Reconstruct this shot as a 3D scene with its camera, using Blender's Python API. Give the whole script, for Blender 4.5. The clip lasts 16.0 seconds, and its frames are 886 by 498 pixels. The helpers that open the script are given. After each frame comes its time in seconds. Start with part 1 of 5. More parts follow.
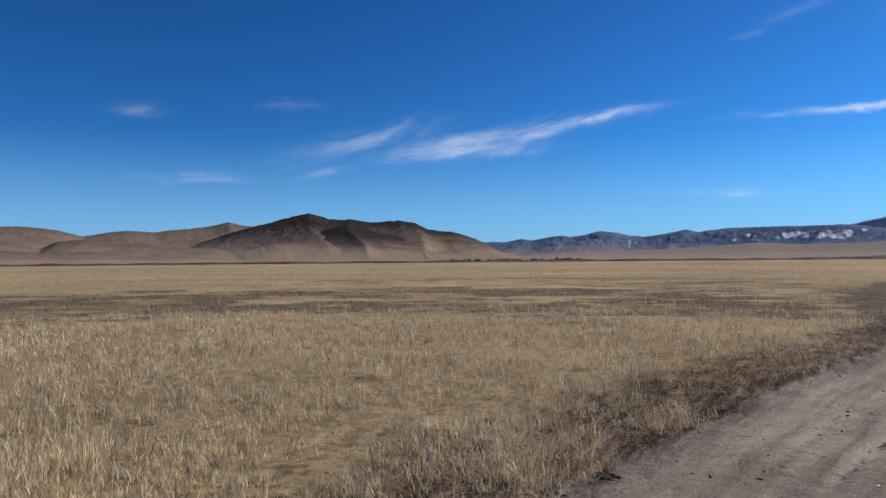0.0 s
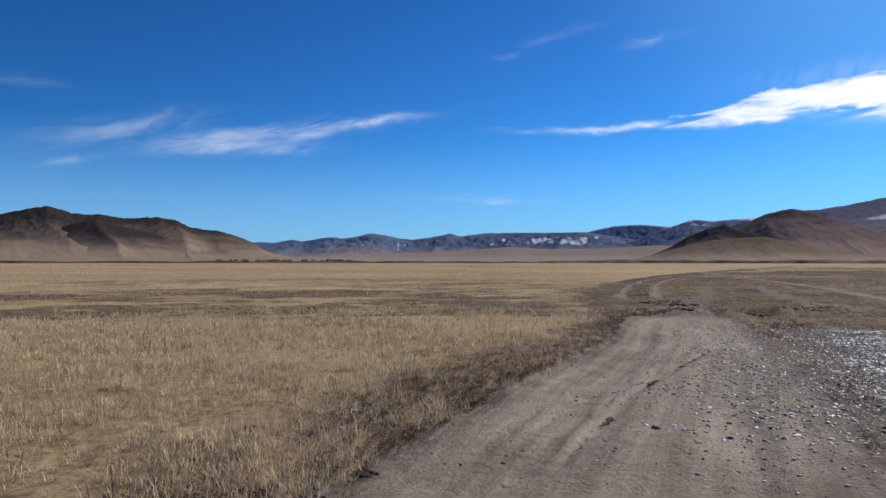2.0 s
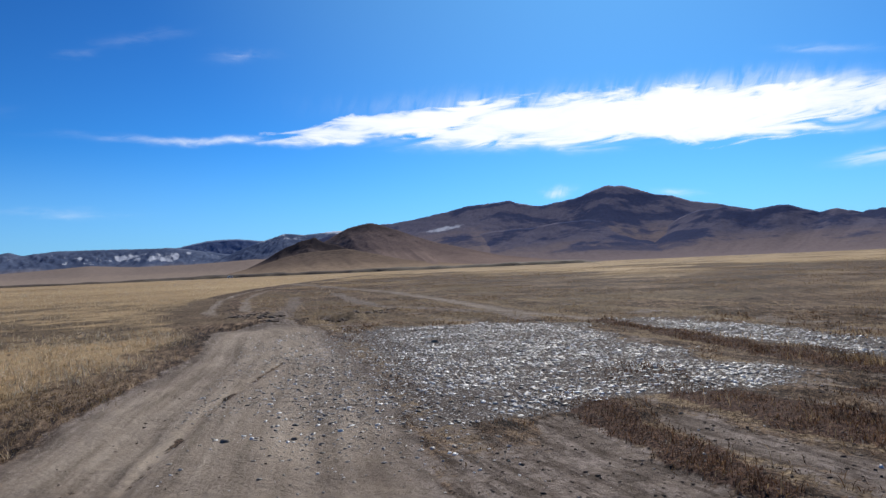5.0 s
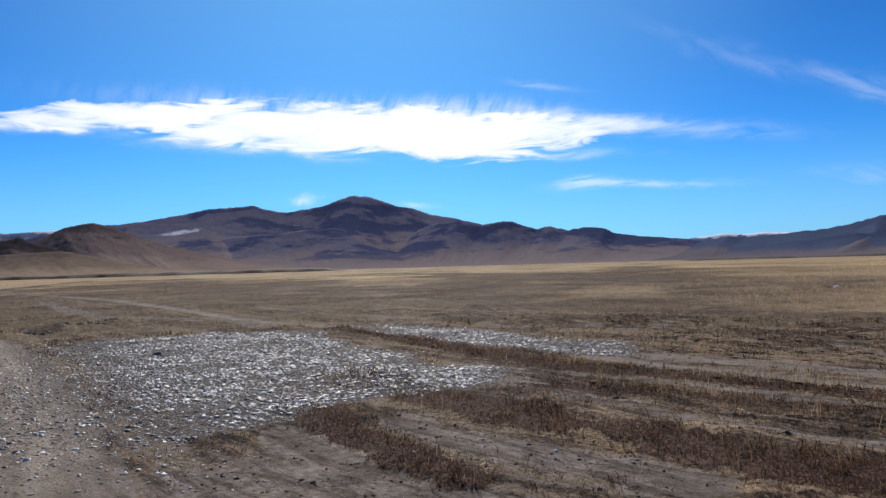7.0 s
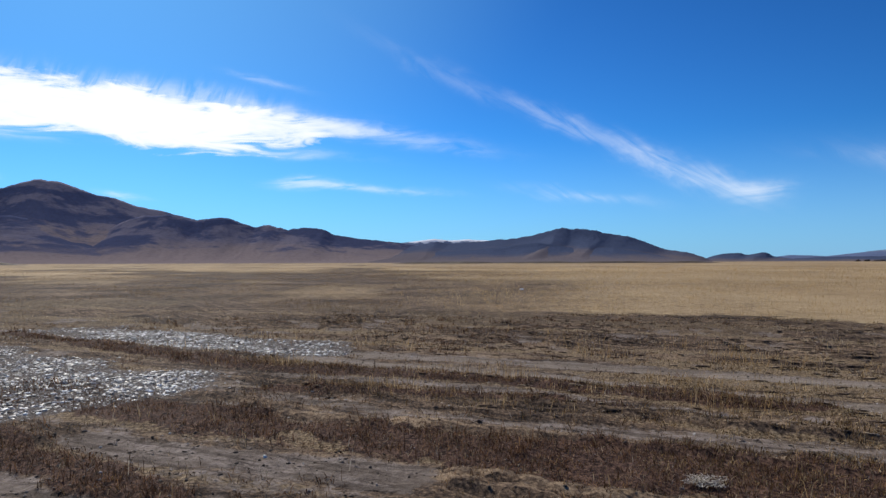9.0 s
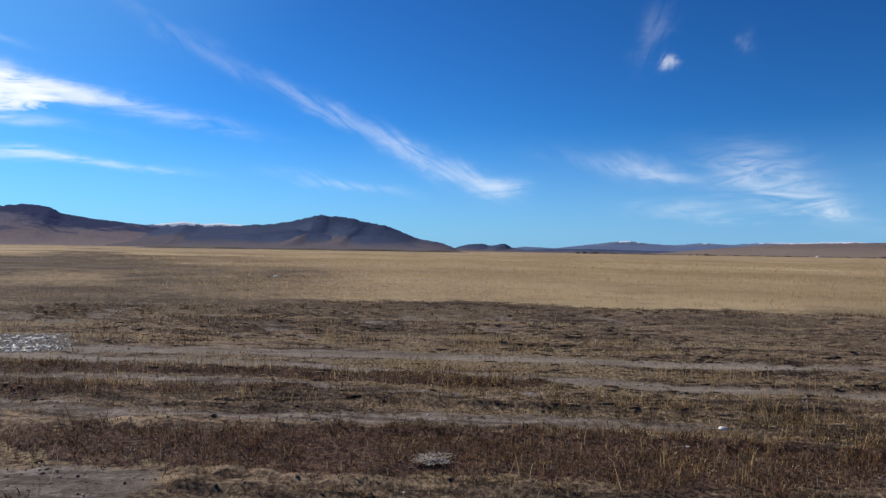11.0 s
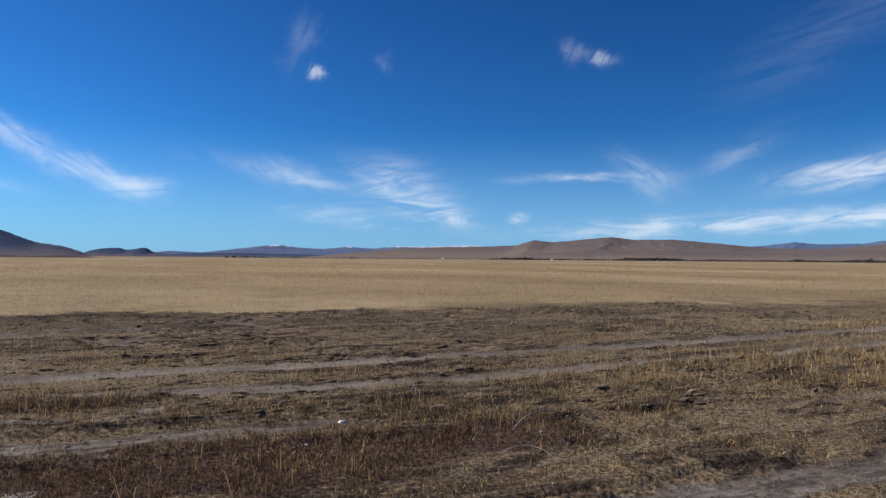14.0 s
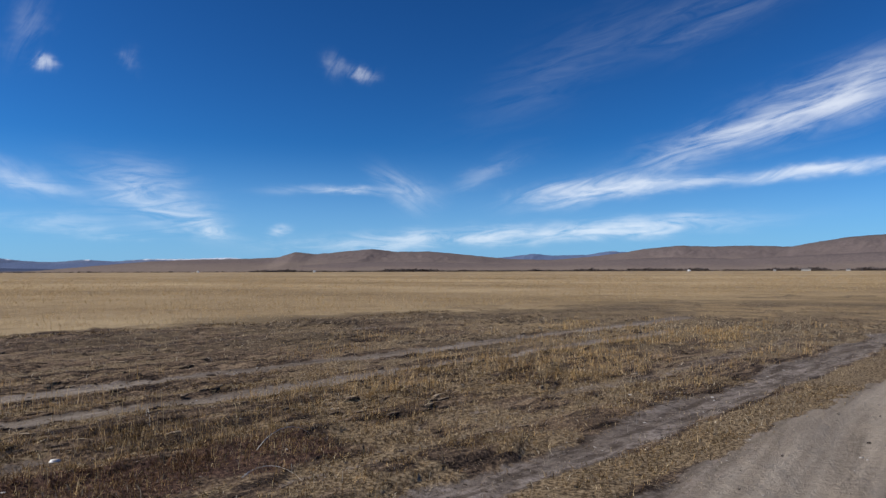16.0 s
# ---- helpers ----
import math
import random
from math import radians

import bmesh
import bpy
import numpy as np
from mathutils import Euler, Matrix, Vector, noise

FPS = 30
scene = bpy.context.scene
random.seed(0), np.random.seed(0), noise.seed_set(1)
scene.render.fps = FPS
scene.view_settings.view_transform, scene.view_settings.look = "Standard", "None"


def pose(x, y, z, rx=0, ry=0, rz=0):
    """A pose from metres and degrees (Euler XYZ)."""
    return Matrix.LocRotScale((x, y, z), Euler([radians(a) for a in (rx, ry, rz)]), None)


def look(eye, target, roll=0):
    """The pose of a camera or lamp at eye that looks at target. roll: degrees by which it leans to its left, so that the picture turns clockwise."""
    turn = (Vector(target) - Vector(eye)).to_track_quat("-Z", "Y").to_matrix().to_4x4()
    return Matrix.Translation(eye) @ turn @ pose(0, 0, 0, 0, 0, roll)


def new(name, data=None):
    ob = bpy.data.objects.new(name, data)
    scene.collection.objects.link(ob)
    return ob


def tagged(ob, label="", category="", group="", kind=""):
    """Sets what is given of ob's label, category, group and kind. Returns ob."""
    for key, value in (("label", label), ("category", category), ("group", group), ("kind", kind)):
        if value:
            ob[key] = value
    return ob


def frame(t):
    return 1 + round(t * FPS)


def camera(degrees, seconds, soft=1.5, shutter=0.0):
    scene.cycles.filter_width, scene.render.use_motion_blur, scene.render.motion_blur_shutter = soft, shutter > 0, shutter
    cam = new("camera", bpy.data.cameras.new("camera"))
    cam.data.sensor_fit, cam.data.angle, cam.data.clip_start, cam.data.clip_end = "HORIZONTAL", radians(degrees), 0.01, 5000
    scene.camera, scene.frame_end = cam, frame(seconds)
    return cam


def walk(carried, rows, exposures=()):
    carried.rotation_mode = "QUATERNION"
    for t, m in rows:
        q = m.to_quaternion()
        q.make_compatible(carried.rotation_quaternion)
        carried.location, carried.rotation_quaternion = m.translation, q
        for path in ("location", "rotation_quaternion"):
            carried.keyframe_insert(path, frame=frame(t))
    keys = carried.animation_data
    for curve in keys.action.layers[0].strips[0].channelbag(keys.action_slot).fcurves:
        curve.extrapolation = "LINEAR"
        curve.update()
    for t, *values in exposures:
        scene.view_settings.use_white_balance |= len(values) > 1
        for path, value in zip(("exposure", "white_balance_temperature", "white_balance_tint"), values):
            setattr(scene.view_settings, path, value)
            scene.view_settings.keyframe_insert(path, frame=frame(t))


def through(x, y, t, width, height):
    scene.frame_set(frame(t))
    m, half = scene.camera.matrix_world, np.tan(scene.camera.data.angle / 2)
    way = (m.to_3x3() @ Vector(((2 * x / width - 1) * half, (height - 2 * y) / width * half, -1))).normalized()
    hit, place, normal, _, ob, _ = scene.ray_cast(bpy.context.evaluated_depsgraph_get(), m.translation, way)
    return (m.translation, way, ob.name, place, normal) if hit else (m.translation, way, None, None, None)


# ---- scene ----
EYE = 1.6
cam = camera(66.20, 16.0, soft=1.45)
# seconds, x, y, yaw, pitch, roll of a camera carried at eye height and turned on the spot
PATH = [
    (0.0, -0.000, 0.000, -0.00, 1.00, 0.49),
    (0.5, -0.006, 0.000, -4.87, 1.17, 0.26),
    (1.0, -0.022, -0.002, -9.26, 1.18, 1.43),
    (1.5, -0.005, -0.005, -14.83, 1.06, 0.84),
    (2.0, 0.059, -0.010, -19.12, 1.04, -0.02),
    (2.5, 0.125, -0.044, -24.27, 1.10, 0.22),
    (3.0, 0.159, -0.065, -30.24, 1.12, 0.38),
    (3.5, 0.169, -0.128, -36.42, 1.22, 0.61),
    (4.0, 0.194, -0.157, -42.38, 1.24, 1.07),
    (4.2, 0.201, -0.174, -44.69, 1.23, 1.26),
    (6.3, 0.261, -0.436, -64.29, 1.99, 2.15),
    (6.5, 0.262, -0.450, -66.71, 1.97, 1.54),
    (7.0, 0.273, -0.451, -73.56, 1.44, 1.60),
    (7.5, 0.304, -0.466, -81.29, 1.43, 1.04),
    (8.0, 0.315, -0.458, -86.49, 1.47, 0.50),
    (8.5, 0.333, -0.472, -92.45, 1.21, 0.43),
    (9.0, 0.351, -0.468, -96.95, 1.10, 0.18),
    (11.5, 0.391, -0.669, -122.19, 0.08, -1.00),
    (12.0, 0.382, -0.699, -126.63, 0.17, -0.96),
    (12.5, 0.362, -0.731, -130.14, 0.25, -0.91),
    (13.0, 0.333, -0.772, -134.71, 0.31, -0.62),
    (13.5, 0.304, -0.806, -140.97, 0.50, -0.61),
    (14.0, 0.267, -0.848, -146.00, 0.81, -0.44),
    (14.5, 0.236, -0.893, -151.05, 1.23, -0.42),
    (15.0, 0.208, -0.922, -153.71, 1.28, -0.66),
    (15.5, 0.179, -0.976, -159.83, 1.45, -0.42),
    (16.0, 0.168, -0.987, -165.81, 1.86, 0.16),
]
EXPOSURES = [(0.0, 0.0), (16.0, 0.0)]
walk(cam, [(t, pose(x, y, EYE, 90 + p, r, w)) for t, x, y, w, p, r in PATH], EXPOSURES)

# ---------------------------------------------------------------- node helper


class Tree:
    def __init__(self, tree):
        self.tree = tree
        tree.nodes.clear()

    def add(self, kind, props=None, **ins):
        node = self.tree.nodes.new("ShaderNode" + kind)
        for key, value in (props or {}).items():
            setattr(node, key, value)
        for key, value in ins.items():
            slot = node.inputs[int(key[1:])] if key[0] == "i" and key[1:].isdigit() else node.inputs[key.replace("_", " ")]
            if isinstance(value, bpy.types.NodeSocket):
                self.tree.links.new(value, slot)
            elif isinstance(value, bpy.types.Node):
                self.tree.links.new(value.outputs[0], slot)
            else:
                slot.default_value = value
        return node

    def math(self, op, a, b=0.0, c=0.0, clamp=False):
        return self.add("Math", {"operation": op, "use_clamp": clamp}, i0=a, i1=b, i2=c).outputs[0]

    def smooth(self, value, low, high, out0=0.0, out1=1.0):
        return self.add("MapRange", {"interpolation_type": "SMOOTHSTEP"}, Value=value, From_Min=low, From_Max=high,
                        To_Min=out0, To_Max=out1).outputs[0]

    def mix(self, fac, a, b):
        node = self.add("MixRGB", None, Fac=fac)
        for slot, value in ((node.inputs[1], a), (node.inputs[2], b)):
            if isinstance(value, tuple):
                slot.default_value = (*value, 1) if len(value) == 3 else value
            else:
                self.tree.links.new(value.outputs[0] if isinstance(value, bpy.types.Node) else value, slot)
        return node.outputs[0]

    def noise(self, vector, scale, detail=4.0, rough=0.55, warp=0.0):
        return self.add("TexNoise", None, Vector=vector, Scale=scale, Detail=detail, Roughness=rough, Distortion=warp).outputs[0]

    def ramp(self, fac, *stops):
        node = self.add("ValToRGB", None, Fac=fac)
        while len(node.color_ramp.elements) < len(stops):
            node.color_ramp.elements.new(0.5)
        for element, (at, colour) in zip(node.color_ramp.elements, stops):
            element.position, element.color = at, (*colour, 1)
        return node.outputs[0]


# ---------------------------------------------------------------- sky, clouds, sun
SUN_AZIMUTH, SUN_HEIGHT = 68.0, 36.0
SUN_WAY = Vector((math.sin(radians(SUN_AZIMUTH)) * math.cos(radians(SUN_HEIGHT)),
                  math.cos(radians(SUN_AZIMUTH)) * math.cos(radians(SUN_HEIGHT)), math.sin(radians(SUN_HEIGHT))))
world = bpy.data.worlds.new("world")
scene.world = world
world.use_nodes = True
W = Tree(world.node_tree)
sky = W.add("TexSky", {"sky_type": "NISHITA", "sun_disc": False, "sun_elevation": radians(SUN_HEIGHT),
                       "sun_rotation": radians(SUN_AZIMUTH), "altitude": 1400.0, "air_density": 1.0, "dust_density": 0.8,
                       "ozone_density": 2.0})
way = W.add("TexCoord").outputs["Generated"]
turned = W.add("Mapping", None, Vector=way, Rotation=(0, 0, radians(80)))
axes = W.add("SeparateXYZ", None, Vector=turned)
SKY_U = W.math("MULTIPLY", W.math("ARCTAN2", axes.outputs[0], axes.outputs[1]), 57.2958)   # degrees from azimuth 80
SKY_V = W.math("MULTIPLY", W.math("ARCSINE", axes.outputs[2]), 57.2958)                    # degrees above the horizon


# the air bends the streaks of cloud
sway = W.add("TexNoise", None, Vector=W.add("CombineXYZ", None, X=SKY_U, Y=W.math("MULTIPLY", SKY_V, 2.0), Z=4.0), Scale=0.16, Detail=4.0, Roughness=0.6)
sway = W.add("SeparateColor", None, Color=sway.outputs["Color"])
CLOUD_U = W.math("MULTIPLY_ADD", W.math("SUBTRACT", sway.outputs[0], 0.5), 5.0, SKY_U)
CLOUD_V = W.math("MULTIPLY_ADD", W.math("SUBTRACT", sway.outputs[1], 0.5), 1.8, SKY_V)


def wisps(tilt, along, across, seed, detail=6.0):
    """Fibrous noise, drawn out along a slanting direction of the sky."""
    flat = W.add("CombineXYZ", None, X=SKY_U, Y=SKY_V, Z=seed)
    spun = W.add("Mapping", None, Vector=flat, Rotation=(0, 0, radians(-tilt)))
    drawn = W.add("Mapping", None, Vector=spun, Scale=(along, across, 1))
    return W.noise(drawn, 1.0, detail, 0.6, 1.0)


WISP = {"flat": wisps(2, 0.2, 1.0, 1.0), "down": wisps(-32, 0.16, 0.7, 7.0), "up": wisps(14, 0.16, 0.8, 3.0),
        "fringe": wisps(68, 0.25, 0.9, 5.0)}
CLOUDS = []


def cloud(az, el, length, height, tilt=0.0, dense=1.0, kind="flat", bank=False):
    """One streak of cloud: half sizes in degrees, slanting up to the right by tilt. A bank is thick, with a torn edge."""
    u, v = W.math("SUBTRACT", CLOUD_U, az - 80), W.math("SUBTRACT", CLOUD_V, el)
    c, s = math.cos(radians(tilt)), math.sin(radians(tilt))
    a = W.math("MULTIPLY_ADD", u, c / length, W.math("MULTIPLY", v, s / length))
    b = W.math("MULTIPLY_ADD", v, c / height, W.math("MULTIPLY", u, -s / height))
    d = W.math("MULTIPLY_ADD", a, a, W.math("MULTIPLY", b, b))
    if bank:
        body = W.smooth(W.math("MULTIPLY_ADD", WISP[kind], 2.4, W.math("SUBTRACT", -0.2, d)), 0.0, 1.1)
    else:
        body = W.math("MULTIPLY", W.math("POWER", 2.71828, W.math("MULTIPLY", d, -1.5)), W.smooth(WISP[kind], 0.27, 0.72))
    CLOUDS.append(W.math("MULTIPLY", body, dense))


# over the brown hills: a long feathered streak and scraps
cloud(4.5, 10.2, 8.5, 0.75, 8.5, 0.42, "up")
cloud(-6.0, 10.1, 6.0, 0.9, 13, 0.2, "up")
cloud(2.5, 9.0, 6.0, 0.6, 2, 0.38, "flat")
cloud(12.8, 11.4, 4.5, 0.32, 9, 0.5, "up")
cloud(-24.3, 11.8, 2.2, 0.5, 3, 0.14)
cloud(-13.0, 12.8, 2.6, 0.5, 3, 0.12)
cloud(-19.8, 6.7, 3.5, 0.35, 1, 0.2)
cloud(-9.0, 7.5, 2.5, 0.4, 12, 0.15)
cloud(22.5, 5.2, 4.5, 0.35, 0, 0.16)
cloud(29.0, 18.1, 3.6, 0.5, 12, 0.06)
cloud(24.6, 16.7, 1.2, 0.3, 8, 0.1)
cloud(36.1, 17.3, 2.0, 0.5, 8, 0.2)
# the bright bank below the sun
cloud(65.0, 11.6, 17.0, 2.2, -1, 3.0, "flat", True)
cloud(73.0, 10.9, 11.5, 2.3, -5, 3.0, "flat", True)
cloud(80.5, 10.9, 7.0, 1.4, -4, 2.6, "flat", True)
cloud(62.0, 13.2, 13.0, 1.0, -1, 0.5, "fringe")
cloud(76.0, 12.8, 9.0, 1.0, -5, 0.5, "fringe")
cloud(50.0, 12.1, 13.0, 1.1, 4, 2.4, "flat", True)
cloud(38.0, 10.8, 9.0, 0.32, 0, 1.2, "flat")
cloud(87.0, 11.4, 6.5, 0.7, -7, 1.6, "flat")
cloud(77.0, 9.4, 9.0, 0.5, -3, 1.4, "flat")
cloud(60.0, 9.8, 9.0, 0.5, -3, 0.9, "flat")
cloud(82.4, 14.6, 2.8, 0.4, -10, 0.22)
cloud(86.2, 6.4, 3.2, 0.4, -1, 0.8)
cloud(92.0, 6.0, 4.5, 0.35, -3, 0.4)
cloud(62.3, 5.7, 1.0, 0.5, 0, 0.8, "fringe")
cloud(71.5, 5.1, 1.6, 0.3, -4, 0.6)
# the long falling wisp
cloud(97.5, 15.3, 8.0, 0.8, -24, 0.09, "down")
cloud(107.0, 11.4, 7.5, 0.8, -25, 0.24, "down")
cloud(114.5, 7.9, 5.5, 1.0, -27, 0.34, "down")
cloud(119.5, 6.1, 3.5, 1.0, -24, 0.4, "down")
cloud(122.0, 5.2, 2.0, 0.8, 4, 0.45, "flat")
cloud(108.5, 5.4, 5.0, 0.5, -8, 0.25, "down")
cloud(97.0, 9.8, 5.0, 0.7, -6, 0.2)
# feathers over the far snow
cloud(132.0, 7.1, 6.0, 0.9, -12, 0.2, "down")
cloud(135.0, 6.4, 2.6, 0.5, -6, 0.4, "flat")
cloud(142.0, 6.2, 4.0, 2.0, -12, 0.42, "flat")
cloud(145.0, 4.2, 2.8, 1.3, -20, 0.4, "flat")
cloud(146.5, 3.1, 2.6, 0.5, -6, 0.5, "flat")
cloud(136.0, 3.5, 4.0, 0.8, 0, 0.35)
cloud(140.5, 2.7, 1.8, 0.3, 4, 0.3)
cloud(134.7, 15.1, 0.8, 0.5, -8, 0.7, "fringe")
cloud(134.0, 17.2, 1.2, 2.2, -14, 0.09, "fringe")
cloud(156.6, 16.8, 0.9, 0.8, -10, 0.16, "fringe")
cloud(158.8, 16.2, 1.2, 0.45, -14, 0.5, "fringe")
cloud(141.2, 16.0, 0.6, 0.8, 0, 0.12, "fringe")
# clouds over the buff hills
cloud(157.0, 6.7, 4.5, 0.45, 1, 0.4)
cloud(162.5, 6.9, 2.4, 1.3, -34, 0.35, "down")
cloud(169.5, 8.2, 4.0, 0.9, 24, 0.15, "up")
cloud(152.5, 3.3, 1.0, 0.45, 20, 0.7)
cloud(166.0, 2.8, 12.0, 0.8, 3, 0.65, "flat")
cloud(181.0, 3.4, 9.0, 0.7, 3, 0.7, "flat")
cloud(178.0, 6.7, 5.5, 1.0, 8, 1.0, "up")
cloud(184.0, 6.9, 6.0, 0.55, 2, 0.75, "flat")
cloud(195.0, 7.4, 6.0, 0.5, 5, 0.90, "up")
cloud(189.0, 10.5, 8.0, 1.3, 16, 0.6, "up")
cloud(196.5, 12.6, 6.5, 1.9, 15, 0.7, "up")
cloud(176.0, 16.6, 9.0, 2.6, 30, 0.045, "up")
cloud(188.0, 19.5, 7.0, 1.8, 14, 0.09, "up")
cover = CLOUDS[0]
for one in CLOUDS[1:]:
    cover = W.math("ADD", cover, one)
cover = W.math("SUBTRACT", 1.0, W.math("POWER", 2.71828, W.math("MULTIPLY", cover, -1.25)))
SKY_STRENGTH, CLOUD_STRENGTH = 0.1, 1.1
deep = W.add("Gamma", None, Color=W.add("VectorMath", {"operation": "MULTIPLY"}, i0=sky.outputs[0], i1=(0.1, 0.1, 0.1)), Gamma=1.4)
deep = W.add("VectorMath", {"operation": "MULTIPLY"}, i0=deep, i1=(2.3, 7.5, 12.1))    # the thin dry air of a high plain
haze = W.smooth(SKY_V, 11.0, -1.0, 0.0, 0.62)                                             # pale air low over the plain
deep = W.add("MixRGB", None, Fac=haze, Color1=deep.outputs[0], Color2=(3.0, 5.35, 9.2, 1))
near_sun = W.add("VectorMath", {"operation": "DOT_PRODUCT"}, i0=way, i1=tuple(SUN_WAY)).outputs["Value"]
deep = W.add("MixRGB", None, Fac=W.smooth(near_sun, 0.78, 1.0, 0.0, 0.3), Color1=deep.outputs[0], Color2=(2.7, 6.2, 9.4, 1))   # pale glare round the sun
clear = W.add("Background", None, Color=deep.outputs[0], Strength=SKY_STRENGTH)
white = W.add("Background", None, Color=(0.93, 0.96, 1.0, 1), Strength=CLOUD_STRENGTH)
both = W.add("MixShader", None, i0=cover, i1=clear, i2=white)
W.add("OutputWorld", None, Surface=both)

sun = new("sun", bpy.data.lights.new("sun", "SUN"))
sun.data.energy, sun.data.angle, sun.data.color = 4.6, radians(0.53), (1.0, 0.94, 0.85)
sun.matrix_world = look(SUN_WAY * 60, (0, 0, 0))

# ---------------------------------------------------------------- materials


def material(name):
    m = bpy.data.materials.new(name)
    m.use_nodes = True
    t = Tree(m.node_tree)
    return m, t


def finish(t, colour, rough=0.9, bump=None, strength=0.5, distance=0.02, spec=0.2):
    shade = t.add("BsdfPrincipled", None, Base_Color=colour, Roughness=rough)
    shade.inputs["Specular IOR Level"].default_value = spec
    if bump is not None:
        t.tree.links.new(t.add("Bump", None, Height=bump, Strength=strength, Distance=distance).outputs[0], shade.inputs["Normal"])
    t.add("OutputMaterial", None, Surface=shade)


def ground_material():
    m, t = material("steppe soil and dry turf")
    at = t.add("NewGeometry").outputs["Position"]
    mask = {k: t.add("Attribute", {"attribute_name": k}).outputs["Fac"] for k in ("bare", "gravel", "gold", "dark", "rust", "litter", "wheels")}
    fine, mid, wide = t.noise(at, 26, 6, 0.65), t.noise(at, 3.1, 5, 0.6), t.noise(at, 0.23, 4, 0.55)
    speck = t.noise(at, 90, 3, 0.6)
    broad = t.noise(t.add("Mapping", None, Vector=at, Scale=(0.02, 0.035, 1)), 1.0, 6, 0.6)

    crumb = t.noise(at, 9.0, 6, 0.7)
    def edge(key, low=0.38, high=0.62, amount=0.9):
        n = t.math("MULTIPLY_ADD", crumb, amount, t.math("MULTIPLY", mid, amount * 0.5))
        return t.smooth(t.math("ADD", mask[key], t.math("SUBTRACT", n, amount * 0.75)), low, high)

    lie = t.add("VectorMath", {"operation": "DOT_PRODUCT"}, i0=at, i1=(0.55, 0.83, 0.0)).outputs["Value"]
    strip = t.add("Attribute", {"attribute_name": "strip"}).outputs["Fac"]
    rows = t.noise(t.add("CombineXYZ", None, X=t.math("MULTIPLY", strip, 7.0), Y=t.math("MULTIPLY", lie, 1.1)), 1.0, 6, 0.7)      # worn flakes of turf that lie along the tracks
    # the near-black stops put the shade between tufts into the turf colour
    turf = t.ramp(t.math("MULTIPLY_ADD", rows, 0.45, t.math("MULTIPLY_ADD", fine, 0.35, t.math("MULTIPLY", wide, 0.2))), (0.42, (0.011, 0.008, 0.007)), (0.47, (0.05, 0.036, 0.028)), (0.52, (0.133, 0.091, 0.062)), (0.6, (0.33, 0.24, 0.155)))
    gold = t.ramp(t.math("MULTIPLY_ADD", broad, 0.55, t.math("MULTIPLY_ADD", crumb, 0.25, t.math("MULTIPLY", mid, 0.2))), (0.36, (0.17, 0.116, 0.064)), (0.5, (0.385, 0.276, 0.155)), (0.62, (0.55, 0.418, 0.25)))
    dark = t.ramp(t.math("MULTIPLY_ADD", crumb, 0.6, t.math("MULTIPLY", mid, 0.4)), (0.36, (0.048, 0.035, 0.026)), (0.5, (0.125, 0.092, 0.06)), (0.66, (0.26, 0.195, 0.12)))
    rust = t.ramp(fine, (0.4, (0.02, 0.012, 0.01)), (0.52, (0.085, 0.05, 0.038)), (0.66, (0.18, 0.11, 0.075)))
    soil = t.ramp(t.math("MULTIPLY_ADD", crumb, 0.5, t.math("MULTIPLY_ADD", fine, 0.25, t.math("MULTIPLY", mid, 0.25))), (0.38, (0.062, 0.049, 0.042)), (0.47, (0.182, 0.147, 0.124)), (0.6, (0.335, 0.279, 0.238)))
    along = t.add("VectorMath", {"operation": "DOT_PRODUCT"}, i0=at, i1=(0.15, 0.18, 0.0)).outputs["Value"]
    streak = t.noise(t.add("CombineXYZ", None, X=t.math("MULTIPLY", t.add("Attribute", {"attribute_name": "across"}).outputs["Fac"], 4.0), Y=along), 1.0, 5, 0.65)
    soil = t.mix(t.smooth(streak, 0.36, 0.6), t.mix(0.55, soil, (0.1, 0.075, 0.056)), soil)
    packed = t.ramp(t.math("MULTIPLY_ADD", streak, 0.7, t.math("MULTIPLY", fine, 0.3)), (0.34, (0.14, 0.112, 0.085)), (0.47, (0.26, 0.212, 0.165)), (0.62, (0.37, 0.308, 0.243)))
    packed = t.mix(t.smooth(t.math("MULTIPLY_ADD", crumb, 0.3, wide), 0.6, 0.78, 0.0, 0.45), packed, (0.12, 0.09, 0.072))     # darker mottled patches
    flaky = t.mix(t.smooth(rows, 0.43, 0.52), t.mix(0.6, soil, (0.05, 0.036, 0.026)), soil)
    soil = t.mix(mask["wheels"], flaky, packed)
    cells = t.add("TexVoronoi", None, Vector=at, Scale=30.0, Randomness=1.0)
    grit = t.mix(t.smooth(cells.outputs["Distance"], 0.2, 0.55), t.ramp(t.add("SeparateColor", None, Color=cells.outputs["Color"]).outputs[0], (0.0, (0.07, 0.06, 0.053)), (0.45, (0.2, 0.18, 0.165)), (0.8, (0.34, 0.32, 0.3)), (1.0, (0.66, 0.64, 0.61))), (0.095, 0.077, 0.066))
    thin = t.noise(at, 0.3, 7, 0.75)                                  # thinner, darker growth in the standing grass
    gold = t.mix(t.smooth(thin, 0.48, 0.64, 0.0, 0.32), gold, (0.1, 0.068, 0.036))
    bands = t.noise(at, 0.014, 5, 0.6)                                # broad patches, seen as bands far off
    gold = t.mix(t.smooth(bands, 0.48, 0.62, 0.0, 0.25), gold, (0.15, 0.105, 0.06))
    colour = t.mix(edge("gold", 0.27, 0.72, 0.8), turf, gold)
    colour = t.mix(edge("dark", 0.22, 0.75, 0.85), colour, dark)
